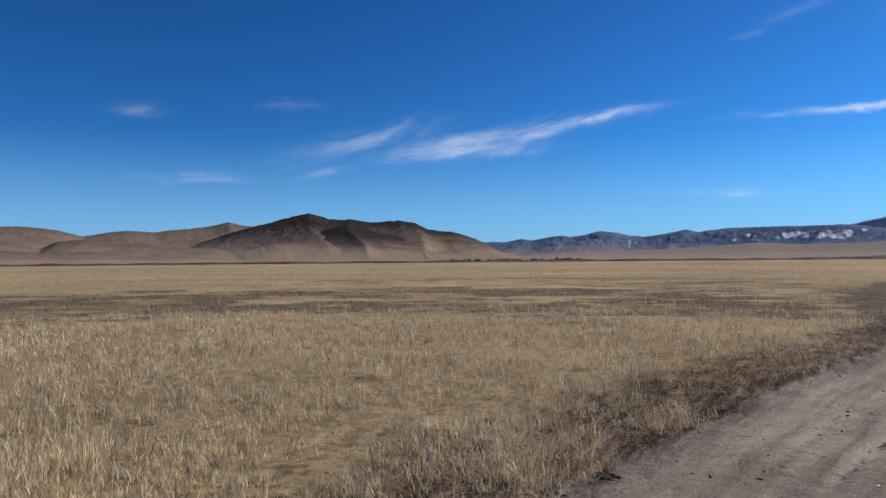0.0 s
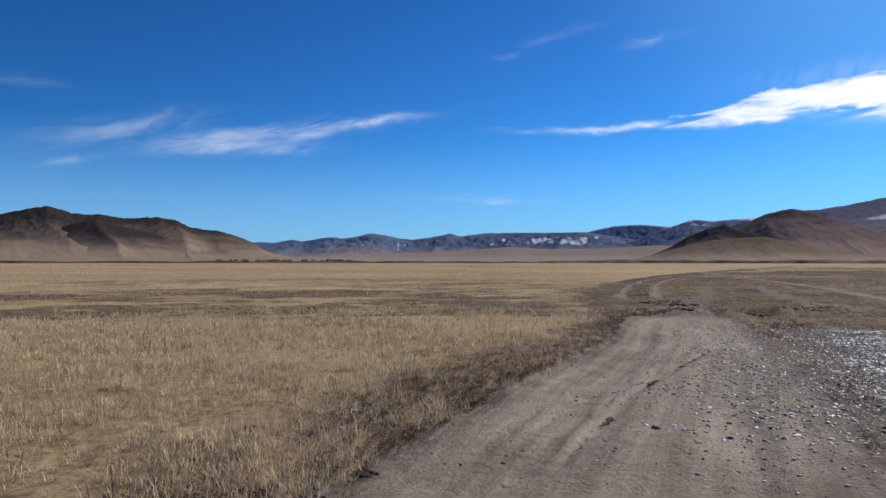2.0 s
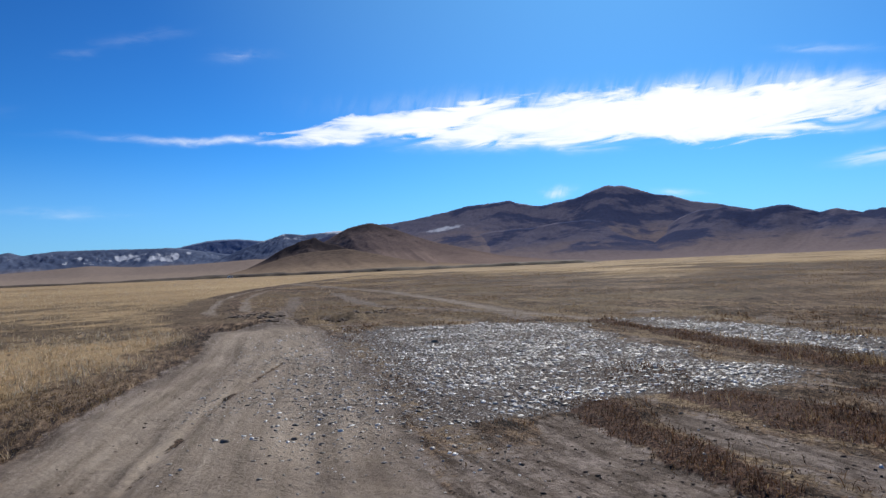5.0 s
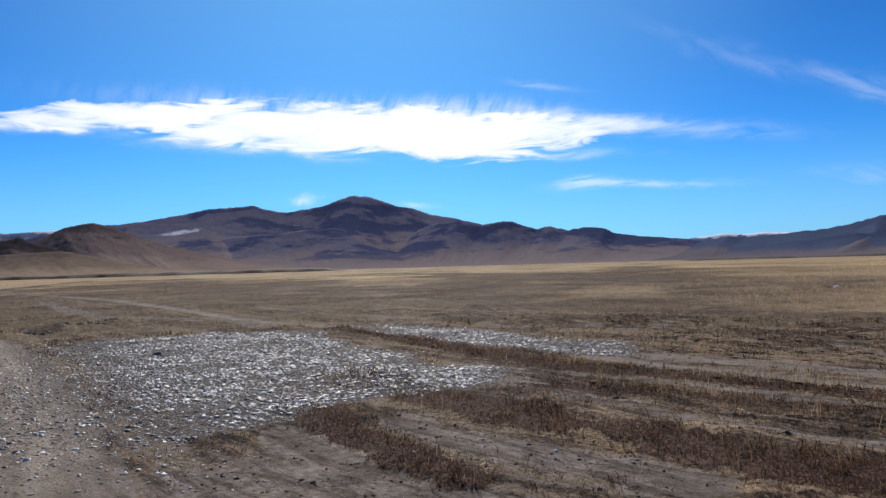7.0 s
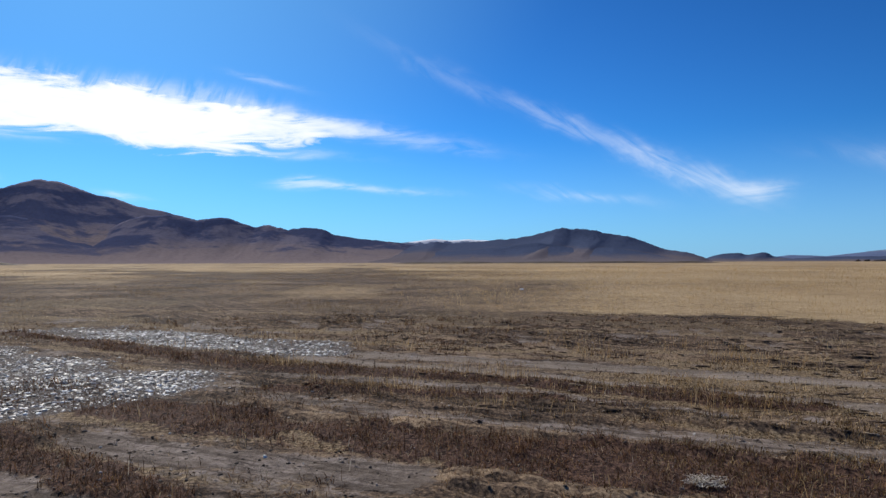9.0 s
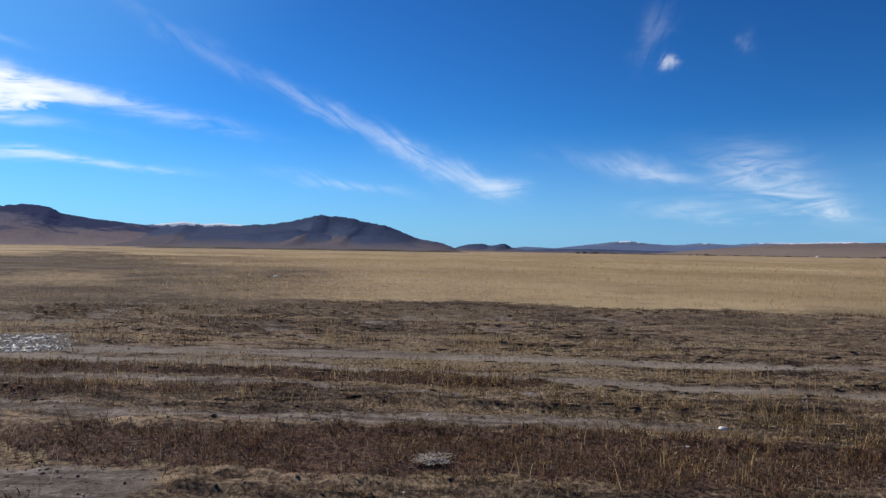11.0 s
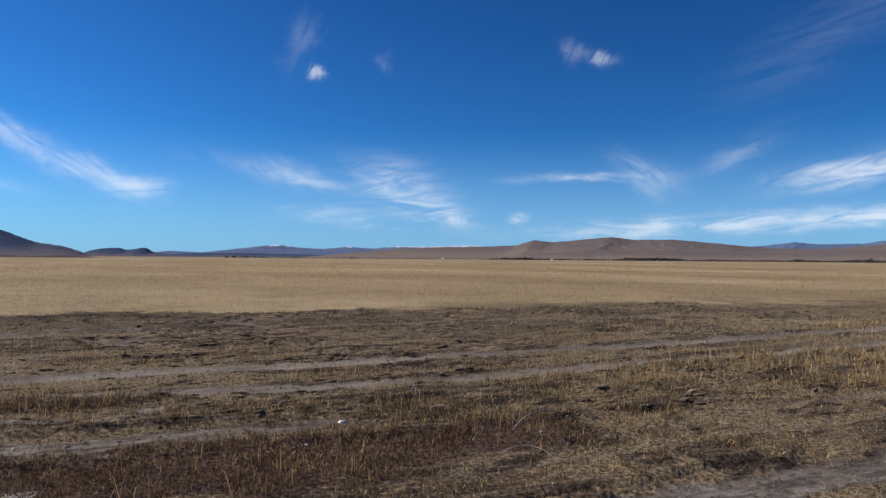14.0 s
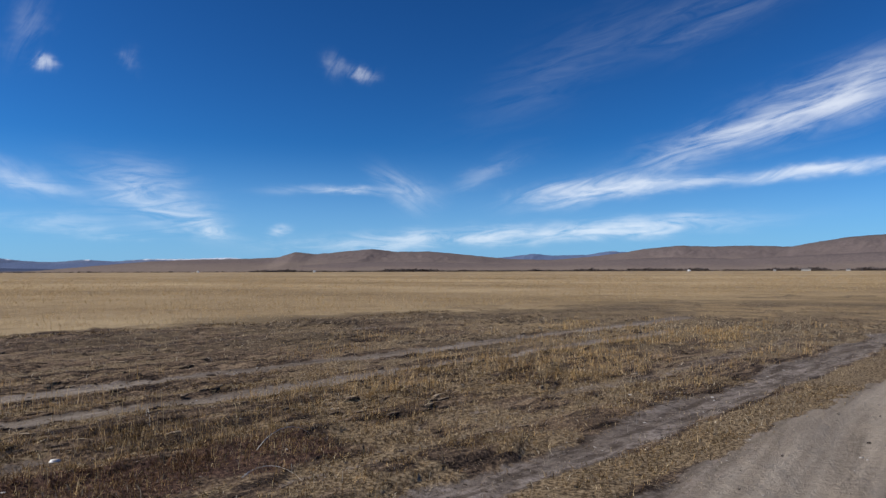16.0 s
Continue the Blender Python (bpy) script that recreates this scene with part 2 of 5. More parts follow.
    colour = t.mix(edge("litter"), colour, t.ramp(fine, (0.38, (0.05, 0.034, 0.022)), (0.5, (0.18, 0.128, 0.078)), (0.64, (0.38, 0.285, 0.175))))
    colour = t.mix(edge("rust"), colour, rust)
    colour = t.mix(edge("bare"), colour, soil)
    colour = t.mix(edge("gravel"), colour, grit)
    colour = t.mix(t.math("MULTIPLY", t.smooth(speck, 0.62, 0.75), 0.2), colour, (0.45, 0.37, 0.26))
    finish(t, colour, 0.85, t.math("MULTIPLY_ADD", fine, 0.4, t.math("MULTIPLY_ADD", speck, 0.15, crumb)), 0.8, 0.035, 0.025)
    return m


def blade_material(name, *stops, through=0.25, tuft=(0.45, 1.25)):
    """Dry stalks: each blade has a tone of its own, paler where it catches the light through."""
    m, t = material(name)
    tone = t.add("NewGeometry").outputs["Random Per Island"]
    colour = t.ramp(tone, *stops)
    at = t.add("NewGeometry").outputs["Position"]
    colour = t.mix(t.math("MULTIPLY", t.noise(at, 0.35, 3), 0.5), colour, t.mix(0.55, colour, (0.16, 0.1, 0.045)))
    clump = t.smooth(t.noise(at, 7.0, 3, 0.6), 0.3, 0.7, *tuft)
    colour = t.add("VectorMath", {"operation": "SCALE"}, Vector=colour, Scale=clump).outputs[0]
    solid = t.add("BsdfDiffuse", None, Color=colour)
    thin = t.add("BsdfTranslucent", None, Color=colour)
    t.add("OutputMaterial", None, Surface=t.add("MixShader", None, i0=through, i1=solid, i2=thin))
    return m


def slope_material(name, low, high, rock, snow=(0.6, 0.63, 0.7), patch=40.0, forest=(0.05, 0.045, 0.04), wood=0.0, crest=0.0, bare=0.5, line=0.6):
    """A hillside: dry grass on the outwash at its foot, heath above, rock where it is steep and along the crest, snow where the mesh says so."""
    m, t = material(name)
    geo = t.add("NewGeometry")
    at = geo.outputs["Position"]
    rise = t.add("Attribute", {"attribute_name": "rise"}).outputs["Fac"]
    steep = t.add("SeparateXYZ", None, Vector=geo.outputs["Normal"]).outputs[2]
    big, small, grain = t.noise(at, 1.0 / (patch * 5), 5, 0.6, 0.4), t.noise(at, 1.0 / patch, 6, 0.65), t.noise(at, 5.0 / patch, 5, 0.7)
    climb = t.math("ADD", rise, t.math("MULTIPLY_ADD", big, 0.6, t.math("MULTIPLY_ADD", small, 0.25, -0.42)))
    colour = t.mix(t.smooth(climb, 0.16, 0.5), low, high)
    colour = t.mix(t.smooth(t.math("ADD", small, t.math("MULTIPLY", t.math("SUBTRACT", 0.88, steep), 1.2)), bare, bare + 0.2, 0.0, 0.8), colour, rock)
    colour = t.mix(t.smooth(t.math("ADD", climb, t.math("MULTIPLY_ADD", grain, 0.5, -0.25)), line, line + 0.35, 0.0, crest), colour, rock)
    if wood:
        edge = t.math("MULTIPLY", t.smooth(t.math("MULTIPLY_ADD", small, 0.3, big), 0.6, 0.7), wood)
        colour = t.mix(t.math("MULTIPLY", edge, t.smooth(climb, 0.15, 0.4)), colour, forest)
    colour = t.mix(t.smooth(grain, 0.4, 0.68, 0.0, 0.6), colour, t.mix(0.45, colour, (0.03, 0.025, 0.02)))
    fleck = t.noise(at, 1.0 / 45.0, 6, 0.75)
    white = t.math("ADD", t.add("Attribute", {"attribute_name": "snow"}).outputs["Fac"], t.math("MULTIPLY_ADD", fleck, 2.0, -1.0))
    colour = t.mix(t.math("MULTIPLY", t.smooth(white, 0.4, 1.0), 0.75), colour, snow)
    finish(t, colour, 0.95, t.math("MULTIPLY_ADD", grain, 0.4, small), 0.5, patch * 0.08, 0.0)
    return m


GROUND = ground_material()
STRAW = blade_material("straw stalks", (0.0, (0.36, 0.25, 0.135)), (0.4, (0.68, 0.515, 0.32)), (0.85, (0.83, 0.68, 0.46)), (1.0, (0.88, 0.81, 0.66)), tuft=(0.72, 1.5))
FIELD = blade_material("golden field stalks", (0.0, (0.42, 0.275, 0.13)), (0.5, (0.62, 0.44, 0.22)), (1.0, (0.77, 0.59, 0.35)), through=0.45, tuft=(0.85, 1.15))
MEADOW = blade_material("pale meadow stalks", (0.0, (0.43, 0.31, 0.175)), (0.5, (0.65, 0.5, 0.315)), (1.0, (0.82, 0.69, 0.48)), through=0.45, tuft=(0.8, 1.2))
BROWN = blade_material("brown turf blades", (0.0, (0.05, 0.029, 0.014)), (0.4, (0.18, 0.11, 0.05)), (0.8, (0.4, 0.265, 0.125)), (1.0, (0.72, 0.57, 0.34)), tuft=(0.4, 1.4))
STEM = blade_material("golden-brown stems", (0.0, (0.3, 0.18, 0.075)), (0.5, (0.56, 0.36, 0.155)), (1.0, (0.8, 0.6, 0.33)), through=0.35, tuft=(0.6, 1.35))
TAN = blade_material("tan field stalks", (0.0, (0.13, 0.08, 0.04)), (0.5, (0.25, 0.165, 0.082)), (1.0, (0.43, 0.3, 0.155)), through=0.4, tuft=(0.7, 1.2))
RUSTY = blade_material("rust-brown turf blades", (0.0, (0.045, 0.023, 0.016)), (0.6, (0.18, 0.092, 0.055)), (0.9, (0.36, 0.21, 0.11)), (1.0, (0.5, 0.37, 0.2)), tuft=(0.5, 1.3))


def stone_material():
    m, t = material("pale quartz stones")
    tone = t.add("NewGeometry").outputs["Random Per Island"]
    own = t.add("ObjectInfo").outputs["Random"]
    colour = t.ramp(t.math("FRACT", t.math("ADD", tone, own)), (0.0, (0.04, 0.036, 0.033)), (0.42, (0.145, 0.134, 0.124)), (0.78, (0.38, 0.365, 0.347)), (1.0, (0.86, 0.845, 0.82)))
    at = t.add("NewGeometry").outputs["Position"]
    colour = t.mix(t.smooth(t.noise(at, 40, 4), 0.5, 0.7), colour, t.mix(0.5, colour, (0.2, 0.16, 0.13)))
    finish(t, colour, 0.5, t.noise(at, 90, 4), 0.4, 0.004, 0.4)
    return m


LITTER = blade_material("bleached straw litter", (0.0, (0.38, 0.27, 0.15)), (0.6, (0.62, 0.49, 0.31)), (1.0, (0.8, 0.72, 0.57)))
STONE = stone_material()


def plain(name, a, b, scale, rough=0.85):
    m, t = material(name)
    at = t.add("NewGeometry").outputs["Position"]
    n = t.noise(at, scale, 5, 0.65)
    finish(t, t.mix(n, a, b), rough, n, 0.5, 0.3 / scale)
    return m



# ---------------------------------------------------------------- the lie of the land
def lattice(i, j, seed):
    n = (i.astype(np.int64) * 374761393 + j.astype(np.int64) * 668265263 + seed * 144665) & 0xFFFFFFFF
    n = ((n ^ (n >> 13)) * 1274126177) & 0xFFFFFFFF
    return ((n ^ (n >> 16)) & 0xFFFF) / 32767.5 - 1.0


def smooth_noise(x, y, seed=0):
    i, j = np.floor(x), np.floor(y)
    u, v = x - i, y - j
    u, v = u * u * u * (u * (u * 6 - 15) + 10), v * v * v * (v * (v * 6 - 15) + 10)
    a, b, c, d = lattice(i, j, seed), lattice(i + 1, j, seed), lattice(i, j + 1, seed), lattice(i + 1, j + 1, seed)
    return (a * (1 - u) + b * u) * (1 - v) + (c * (1 - u) + d * u) * v


def fbm(x, y, octaves=4, seed=0, gain=0.5):
    total, size, norm = 0.0, 1.0, 0.0
    for k in range(octaves):
        total = total + size * smooth_noise(x * 2 ** k + 17.3 * k, y * 2 ** k - 9.1 * k, seed + k)
        norm += size
        size *= gain
    return total / norm


def step(v, low, high):
    s = np.clip((v - low) / (high - low), 0, 1)
    return s * s * (3 - 2 * s)


def reach(x, y, line):
    """Distance from a line of points, and which side: positive to the left of its run."""
    best, side = np.full(x.shape, 1e9), np.zeros(x.shape)
    for (ax, ay), (bx, by) in zip(line, line[1:]):
        dx, dy = bx - ax, by - ay
        s = np.clip(((x - ax) * dx + (y - ay) * dy) / (dx * dx + dy * dy), 0, 1)
        d = np.hypot(x - ax - s * dx, y - ay - s * dy)
        near = d < best
        side = np.where(near, np.sign(dx * (y - ay) - dy * (x - ax)), side)
        best = np.minimum(best, d)
    return best, side


ROAD = [(-9, -19), (-5.3, -13), (-3.0, -8.6), (-1.4, -4.5), (0.6, 0.6), (2.5, 3.7), (5.2, 6.8), (8.6, 10.6), (12.3, 15.4)]
FAR_ROAD = [(12.3, 15.4), (15.0, 20.0), (18.6, 26.4), (28.0, 39.2), (37.8, 50.5), (47.3, 60.2), (59, 71.5), (87, 95.3), (180, 170)]
BRANCH = [(12.8, 15.4), (15.5, 18.9), (18.5, 22.2), (24.0, 28.2), (31.0, 36.5)]
INNER_LANE = [(6.9, 2.0), (6.4, 1.4), (6.05, 0.6), (5.6, -0.5), (5.5, -0.7)]
SMALL_ROW = [(9.2, 1.2), (9.1, 0.5), (8.8, -0.55), (8.3, -1.5), (7.95, -2.5), (7.45, -3.3)]
VERGE = [(1.9, -3.4), (1.2, -4.7), (0.54, -6.0), (-0.35, -7.3), (-0.96, -8.4), (-1.86, -9.95), (-2.98, -11.8), (-4.02, -13.6), (-6.0, -17.0)]
LANE = [(-7.0, -21), (-5.8, -18.8), (-4.15, -15.65), (-2.48, -12.65), (-0.55, -9.12), (0.3, -7.45), (0.9, -6.4), (1.4, -5.4), (2.6, -2.6), (4.2, 0.5), (5.2, 1.9), (6.3, 2.7)]
EAST_TRACK = [(-2, -25.5), (-1.3, -24), (3.9, -14.3), (5.9, -11.1), (7.8, -7.8), (10.0, -4.8), (11.4, -2.3), (12.6, -0.1), (16, 5.5), (20.3, 12.5),
              (26, 19.4), (36, 32), (45, 46), (70, 84)]
NEXT_TRACK = [(-1.3, -20.2), (3.7, -11.2), (5.2, -8.6), (6.4, -6.9), (8.2, -4.8), (10.4, -2.0), (12.2, 0.6)]
SIDE_TRACK = [(17.3, 9.8), (19.3, 12.0), (20.5, 14.9), (22.2, 20.4), (26.0, 25.6), (36.0, 38.0)]
THIRD_TRACK = [(6.4, -4.8), (7.0, -4.0), (8.1, -2.7), (9.0, -1.7), (10.4, 0.6)]
FOURTH_TRACK = [(4.2, -7.0), (5.4, -4.9), (6.2, -3.4), (7.0, -1.9), (8.2, 0.0), (9.5, 1.8)]
TRACK_FRINGE = [(11.6, 1.2), (9.6, -1.9), (9.0, -3.2), (7.8, -4.5), (6.55, -6.0), (5.65, -7.7), (4.4, -9.0), (3.1, -11.2), (-1.0, -18.5)]
LANE_FRINGE = [(9.6, 0.4), (7.9, -1.7), (7.4, -2.8), (6.85, -4.0), (5.75, -5.3), (4.6, -6.3), (3.8, -7.8), (2.7, -9.8), (0.6, -13.6)]
RUST_BELT = [(9.4, 3.4), (8.7, 2.7), (7.4, 0.9), (6.6, -0.8), (5.8, -2.1), (5.0, -3.2), (4.4, -4.3), (3.75, -5.4), (3.2, -6.4)]
NEAR_BELT = [(7.6, 3.6), (7.0, 2.95), (6.3, 2.25), (5.8, 1.6), (5.25, 0.9)]
RUST_ROW = [(17.0, 7.6), (14.3, 4.6), (12.3, 2.4), (11.0, 0.8), (10.0, -1.2), (8.8, -3.2), (7.2, -5.2)]
FIELD_EDGE = [(40, 30), (27, 9), (22, 0), (20.3, -4.8), (18.6, -9.6), (13.4, -16.5), (10.4, -20.7), (7.6, -25.4), (2.4, -33.3), (-11, -49.5), (-30, -75)]
GRAVEL_BED = [(4.3, 5.6), (6.9, 8.8), (12.3, 12.8), (16.2, 10.6), (15.8, 7.5), (13.0, 5.0), (11.5, 2.7), (10.8, 1.4), (9.2, 1.9), (8.2, 3.0), (6.4, 3.4), (5.5, 4.2)]
GRAVEL_STRIP = [(17.7, 7.6), (18.2, 5.4), (15.9, 2.6), (14.3, 0.0), (12.5, 0.0), (11.8, 1.2), (14.5, 3.8)]
RUT = [(2.7, 4.82), (2.95, 5.06), (3.66, 5.75), (4.87, 6.95), (5.9, 7.84), (7.07, 8.78), (8.31, 9.74)]
FAINT_RUT = [(2.46, 5.23), (3.52, 6.17), (4.68, 7.39), (6.16, 8.8), (7.8, 10.31)]


def inside(x, y, ring):
    """Distance from the edge of a ring of points: positive within it."""
    odd = np.zeros(x.shape, bool)
    for (ax, ay), (bx, by) in zip(ring, ring[1:] + ring[:1]):
        odd ^= ((ay > y) != (by > y)) & (x < (bx - ax) * (y - ay) / (by - ay + 1e-12) + ax)
    d = reach(x, y, ring + ring[:1])[0]
    return np.where(odd, d, -d)


def bearing_of(x, y):
    return np.degrees(np.arctan2(x, y)) % 360


def land(x, y):
    """Masks of what lies where, and the height of the ground."""
    r = np.hypot(x, y)
    wob = 0.35 * fbm(x * 0.7, y * 0.7, 3, 5)
    ragged = 0.12 * fbm(x * 5.0, y * 5.0, 3, 6) * (r < 40)
    road, side = reach(x, y, ROAD)
    far_road, far_side = reach(x, y, ROAD + FAR_ROAD[1:])
    lane, _ = reach(x, y, LANE)
    east, _ = reach(x, y, EAST_TRACK)
    nxt, _ = reach(x, y, NEXT_TRACK)
    aside, _ = reach(x, y, SIDE_TRACK)
    third, _ = reach(x, y, THIRD_TRACK)
    fourth, _ = reach(x, y, FOURTH_TRACK)
    field, field_side = reach(x, y, FIELD_EDGE)
    belt, _ = reach(x, y, RUST_BELT)
    row, _ = reach(x, y, RUST_ROW)
    inner, _ = reach(x, y, INNER_LANE)
    branch, _ = reach(x, y, BRANCH)
    small_row, _ = reach(x, y, SMALL_ROW)
    verge, _ = reach(x, y, VERGE)
    near_belt, _ = reach(x, y, NEAR_BELT)
    fringe = np.minimum(reach(x, y, TRACK_FRINGE)[0], reach(x, y, LANE_FRINGE)[0])
    rut, _ = reach(x, y, RUT)
    faint_rut, _ = reach(x, y, FAINT_RUT)
    beyond = np.where(field_side > 0, field, -field)            # positive inside the golden field
    left = np.where(far_side > 0, far_road, -far_road)          # positive in the meadow beyond the road
    bed, strip = inside(x, y, GRAVEL_BED), inside(x, y, GRAVEL_STRIP)
    gravel = np.maximum.reduce([step(bed + wob * 2.0, -0.5, 0.5) * (0.45 + 0.55 * step(road, 1.6, 3.6)), 0.36 * step(bed + wob * 3.0, -2.6, -0.6) * step(left, 0.4, -0.6) * step(r, 4.0, 6.5) * step(road, 3.0, 2.0), step(strip + wob * 2, -0.5, 0.6)])
    half = 1.85 - 0.4 * step(r, 9, 15)
    pair = np.abs(far_road - 0.8)
    way_on = np.where(r > 14, step(pair + wob * 0.8, 0.5, 0.1) * step(r, 260, 90), 0) * (0.2 + 0.8 * step(r, 22, 34))
    bare = np.maximum.reduce([step(road + wob * 0.5 + ragged * 0.6, half + 0.3, half - 0.2), 0.85 * step(lane + wob * 0.6 + ragged, 0.55 + 0.3 * step(y, -3.0, 0.0), 0.15 + 0.2 * step(y, -3.0, 0.0)), 0.85 * step(inner + wob * 0.5 + ragged, 0.55, 0.15), 0.6 * step(branch + wob * 0.6, 0.8, 0.2), step(east + wob * 0.25 + ragged, 0.36 + 0.012 * r, 0.12),
                              step(nxt + wob * 0.25 + ragged, 0.4, 0.14), 0.8 * step(third + wob * 0.5 + ragged, 0.5, 0.1), 0.6 * step(fourth + wob * 0.7 + ragged, 0.5, 0.1), 0.75 * step(aside + wob * 0.6, 0.7, 0.2), way_on * 0.65])
    between = (left < -half) * (beyond < 0)                     # worn ground between road and field
    clumps = fbm(x * 0.9 + 3, y * 1.3, 4, 11)
    worn = between * step(east, 0.6, 2.0) * step(beyond, -1.0, -2.5) * step(r, 60, 30) * step(clumps, 0.1, 0.45) * np.where(east < 40, 1, 0) * step(x, 9, 13)
    along = x * 0.55 + y * 0.83                                 # the wheel tracks run this way
    lines = fbm(east * 1.5 + 0.25 * wob, along * 0.08, 4, 61)   # strips that follow them
    strips = fbm(east * 2.6 + 0.6 * wob, along * 0.22, 4, 62)
    worn = np.maximum(worn * 0.8, 0.62 * between * step(lines + ragged, 0.25, 0.5) * (r < 40) * (east > 0.3))
    worn = np.maximum(worn, 0.7 * between * step(-strips + ragged, -0.1, 0.12) * step(r, 15, 10) * step(bearing_of(x, y), 122, 95))
    litter = 0.75 * between * step(-strips + ragged, 0.05, 0.4) * (r < 60)
    litter = np.maximum(litter, 0.62 * between * step(bearing_of(x, y), 140, 160) * step(fbm(x * 1.2, y * 1.2, 3, 73), -0.25, 0.25) * (r < 40))
    litter = np.maximum(litter, 0.85 * step(verge + wob * 0.4, 0.5, 0.2))
    litter = np.maximum(litter, 0.42 * step(left, half - 0.1, half + 0.5) * step(left, 5.0, 3.2) * step(r, 30, 20))
    sandy = between * step(np.hypot(x - 4.6, y - 1.9) + wob * 2, 2.6, 1.2) * 0.68
    bare = np.maximum(bare, np.maximum(worn * 0.75, sandy))
    # dark turf colour let through along the ruts stands in for their shade
    bare = bare * (1 - 0.9 * step(rut + ragged * 0.25, 0.07, 0.02) * (0.35 + 0.5 * step(fbm(x * 1.6, y * 1.6, 3, 71), -0.3, 0.2)))
    bare = bare * (1 - 0.35 * step(faint_rut + ragged * 0.4, 0.16, 0.03) * (0.2 + 0.8 * step(fbm(x * 1.1, y * 1.1, 3, 74), -0.2, 0.3)))
    rust = np.maximum(step(belt + 1.3 * wob + 1.8 * ragged, 0.9, 0.25), np.maximum.reduce([0.9 * step(near_belt + wob * 0.8 + ragged, 0.5, 0.15), step(row + wob * 0.6 + ragged, 0.5, 0.15), step(small_row + wob * 0.6 + ragged, 0.3, 0.1)])) * between
    bare = bare * (1 - 0.9 * rust * step(road, half, half + 0.4))
    bare = bare * (1 - 0.95 * step(verge + wob * 0.4 + ragged, 0.42, 0.2))
    fringe = np.minimum(fringe, np.abs(beyond + 0.4) + 3.0 * (1 - step(bearing_of(x, y), 98, 108)) + 3.0 * step(bearing_of(x, y), 168, 178))      # and where the field begins
    fringe = step(fringe + 0.6 * wob + 1.4 * ragged, 0.36, 0.1) * (0.25 + 0.75 * step(fbm(x * 0.8, y * 0.8, 3, 72), -0.4, 0.05)) * between
    fringe = fringe * step(np.minimum(np.minimum(nxt, east), third + 0.1) + 0.5 * ragged, 0.16, 0.34)       # the wheels keep their ways open
    bare = bare * (1 - 0.9 * fringe)
    band = step(r + 7 * fbm(x * 0.15, y * 0.15, 4, 21), 11, 22) * step(r + 30 * fbm(x * 0.03, y * 0.05, 3, 22), 90, 35) * (left > 0)
    north = step(np.degrees(np.arctan2(x, y)), -10, 14)          # the meadow is browner beyond the tall straw there
    dark = (0.6 + 0.12 * north) * band * step(fbm(x * 0.12 + 7, y * 0.22, 6, 31, 0.8), -0.4 - 0.1 * north, 0.4)
    dark = np.maximum(dark, 0.78 * (left > 2) * step(r + 6 * fbm(x * 0.16, y * 0.16, 4, 23), 15, 21) * step(r + 14 * fbm(x * 0.06, y * 0.09, 4, 24), 58, 36) * step(fbm(x * 0.3, y * 0.45, 5, 25, 0.7), -0.5, 0.3))
    worn_turf = step(r + 5 * fbm(x * 0.2, y * 0.2, 4, 47), 13, 19) * step(r, 110, 50) * step(left, 0.5, -1.5) * step(left, -30, -12)    # where the tracks part
    dark = np.maximum(dark, 0.75 * worn_turf * step(fbm(x * 0.25 + 2, y * 0.25, 5, 48, 0.65), -0.35, 0.3))
    gold = np.maximum(step(left + 2.0 * wob + 3 * ragged, half + 0.4, half + 2.0) * (left > 0), step(beyond + wob * 2 + 0.9 * fbm(x * 1.1, y * 1.1, 3, 44), -0.6, 1.4) * (0.3 + 0.7 * step(bearing_of(x, y), 82, 118)))
    gold = np.maximum(gold, 0.25 * step(r, 17, 24) * step(left + 5 * fbm(x * 0.2, y * 0.2, 4, 45), -9, -3) * (left < 2))
    gold = np.maximum(gold, step(r, 15, 24) * (0.12 + 0.68 * step(fbm(x * 0.05, y * 0.07, 6, 41, 0.6) + 0.4 * step(r, 60, 250), -0.2, 0.35)) * (left < -0.5))
    gold = np.maximum(gold, 0.75 * step(r + 6 * fbm(x * 0.15, y * 0.15, 4, 46), 19, 27) * step(bearing_of(x, y), 150, 168) * (left < -3))
    bearing = bearing_of(x, y)
    gold = gold * np.where(left > 0, 0.58 + 0.38 * step(r, 7, 26), np.maximum(0.6 + 0.3 * step(r, 45, 160), step(bearing, 106, 134)))
    gold = gold * (1 - 0.3 * np.exp(-((bearing - 105) / 4.5) ** 2 - ((r - 42) / 14) ** 2))
    near = step(r, 90, 30)
    z = 0.03 * fbm(x * 0.8, y * 0.8, 4, 51) * near + 0.014 * fbm(x * 4, y * 4, 3, 52) * near
    z = z + 0.015 * rust + 0.035 * fringe
    tussock = step(fbm(x * 3.0, y * 3.0, 3, 53), -0.2, 0.4) * between * step(bare, 0.6, 0.2) * (1 - gravel) * step(r, 40, 25)
    z = z + 0.012 * tussock
    scarp = between * step(r, 34, 26) * (x > 1)                # low worn edges along the tracks
    z = z + 0.042 * scarp * step(strips, 0.02, 0.1) * step(bare, 0.5, 0.1) * (1 - gravel)
    for wheel_way in (lane, nxt, east):
        z = z - 0.025 * step(wheel_way, 0.55, 0.15) * near
    wheel = np.abs(road - 0.85)
    z = z - 0.025 * step(wheel, 0.4, 0.0) * (r < 30) - 0.025 * step(rut + ragged * 0.3, 0.1, 0.03)
    bank = np.hypot((x - 15.0) / 3.6, (y - 17.6) / 2.0)
    z = z + 0.3 * step(bank, 1.2, 0.5) * (fbm(x * 0.9, y * 1.2, 4, 54) + 0.25) * step(left, 2.5, 0.5)
    z = z + 0.05 * step(beyond, -0.1, 0.5) * near
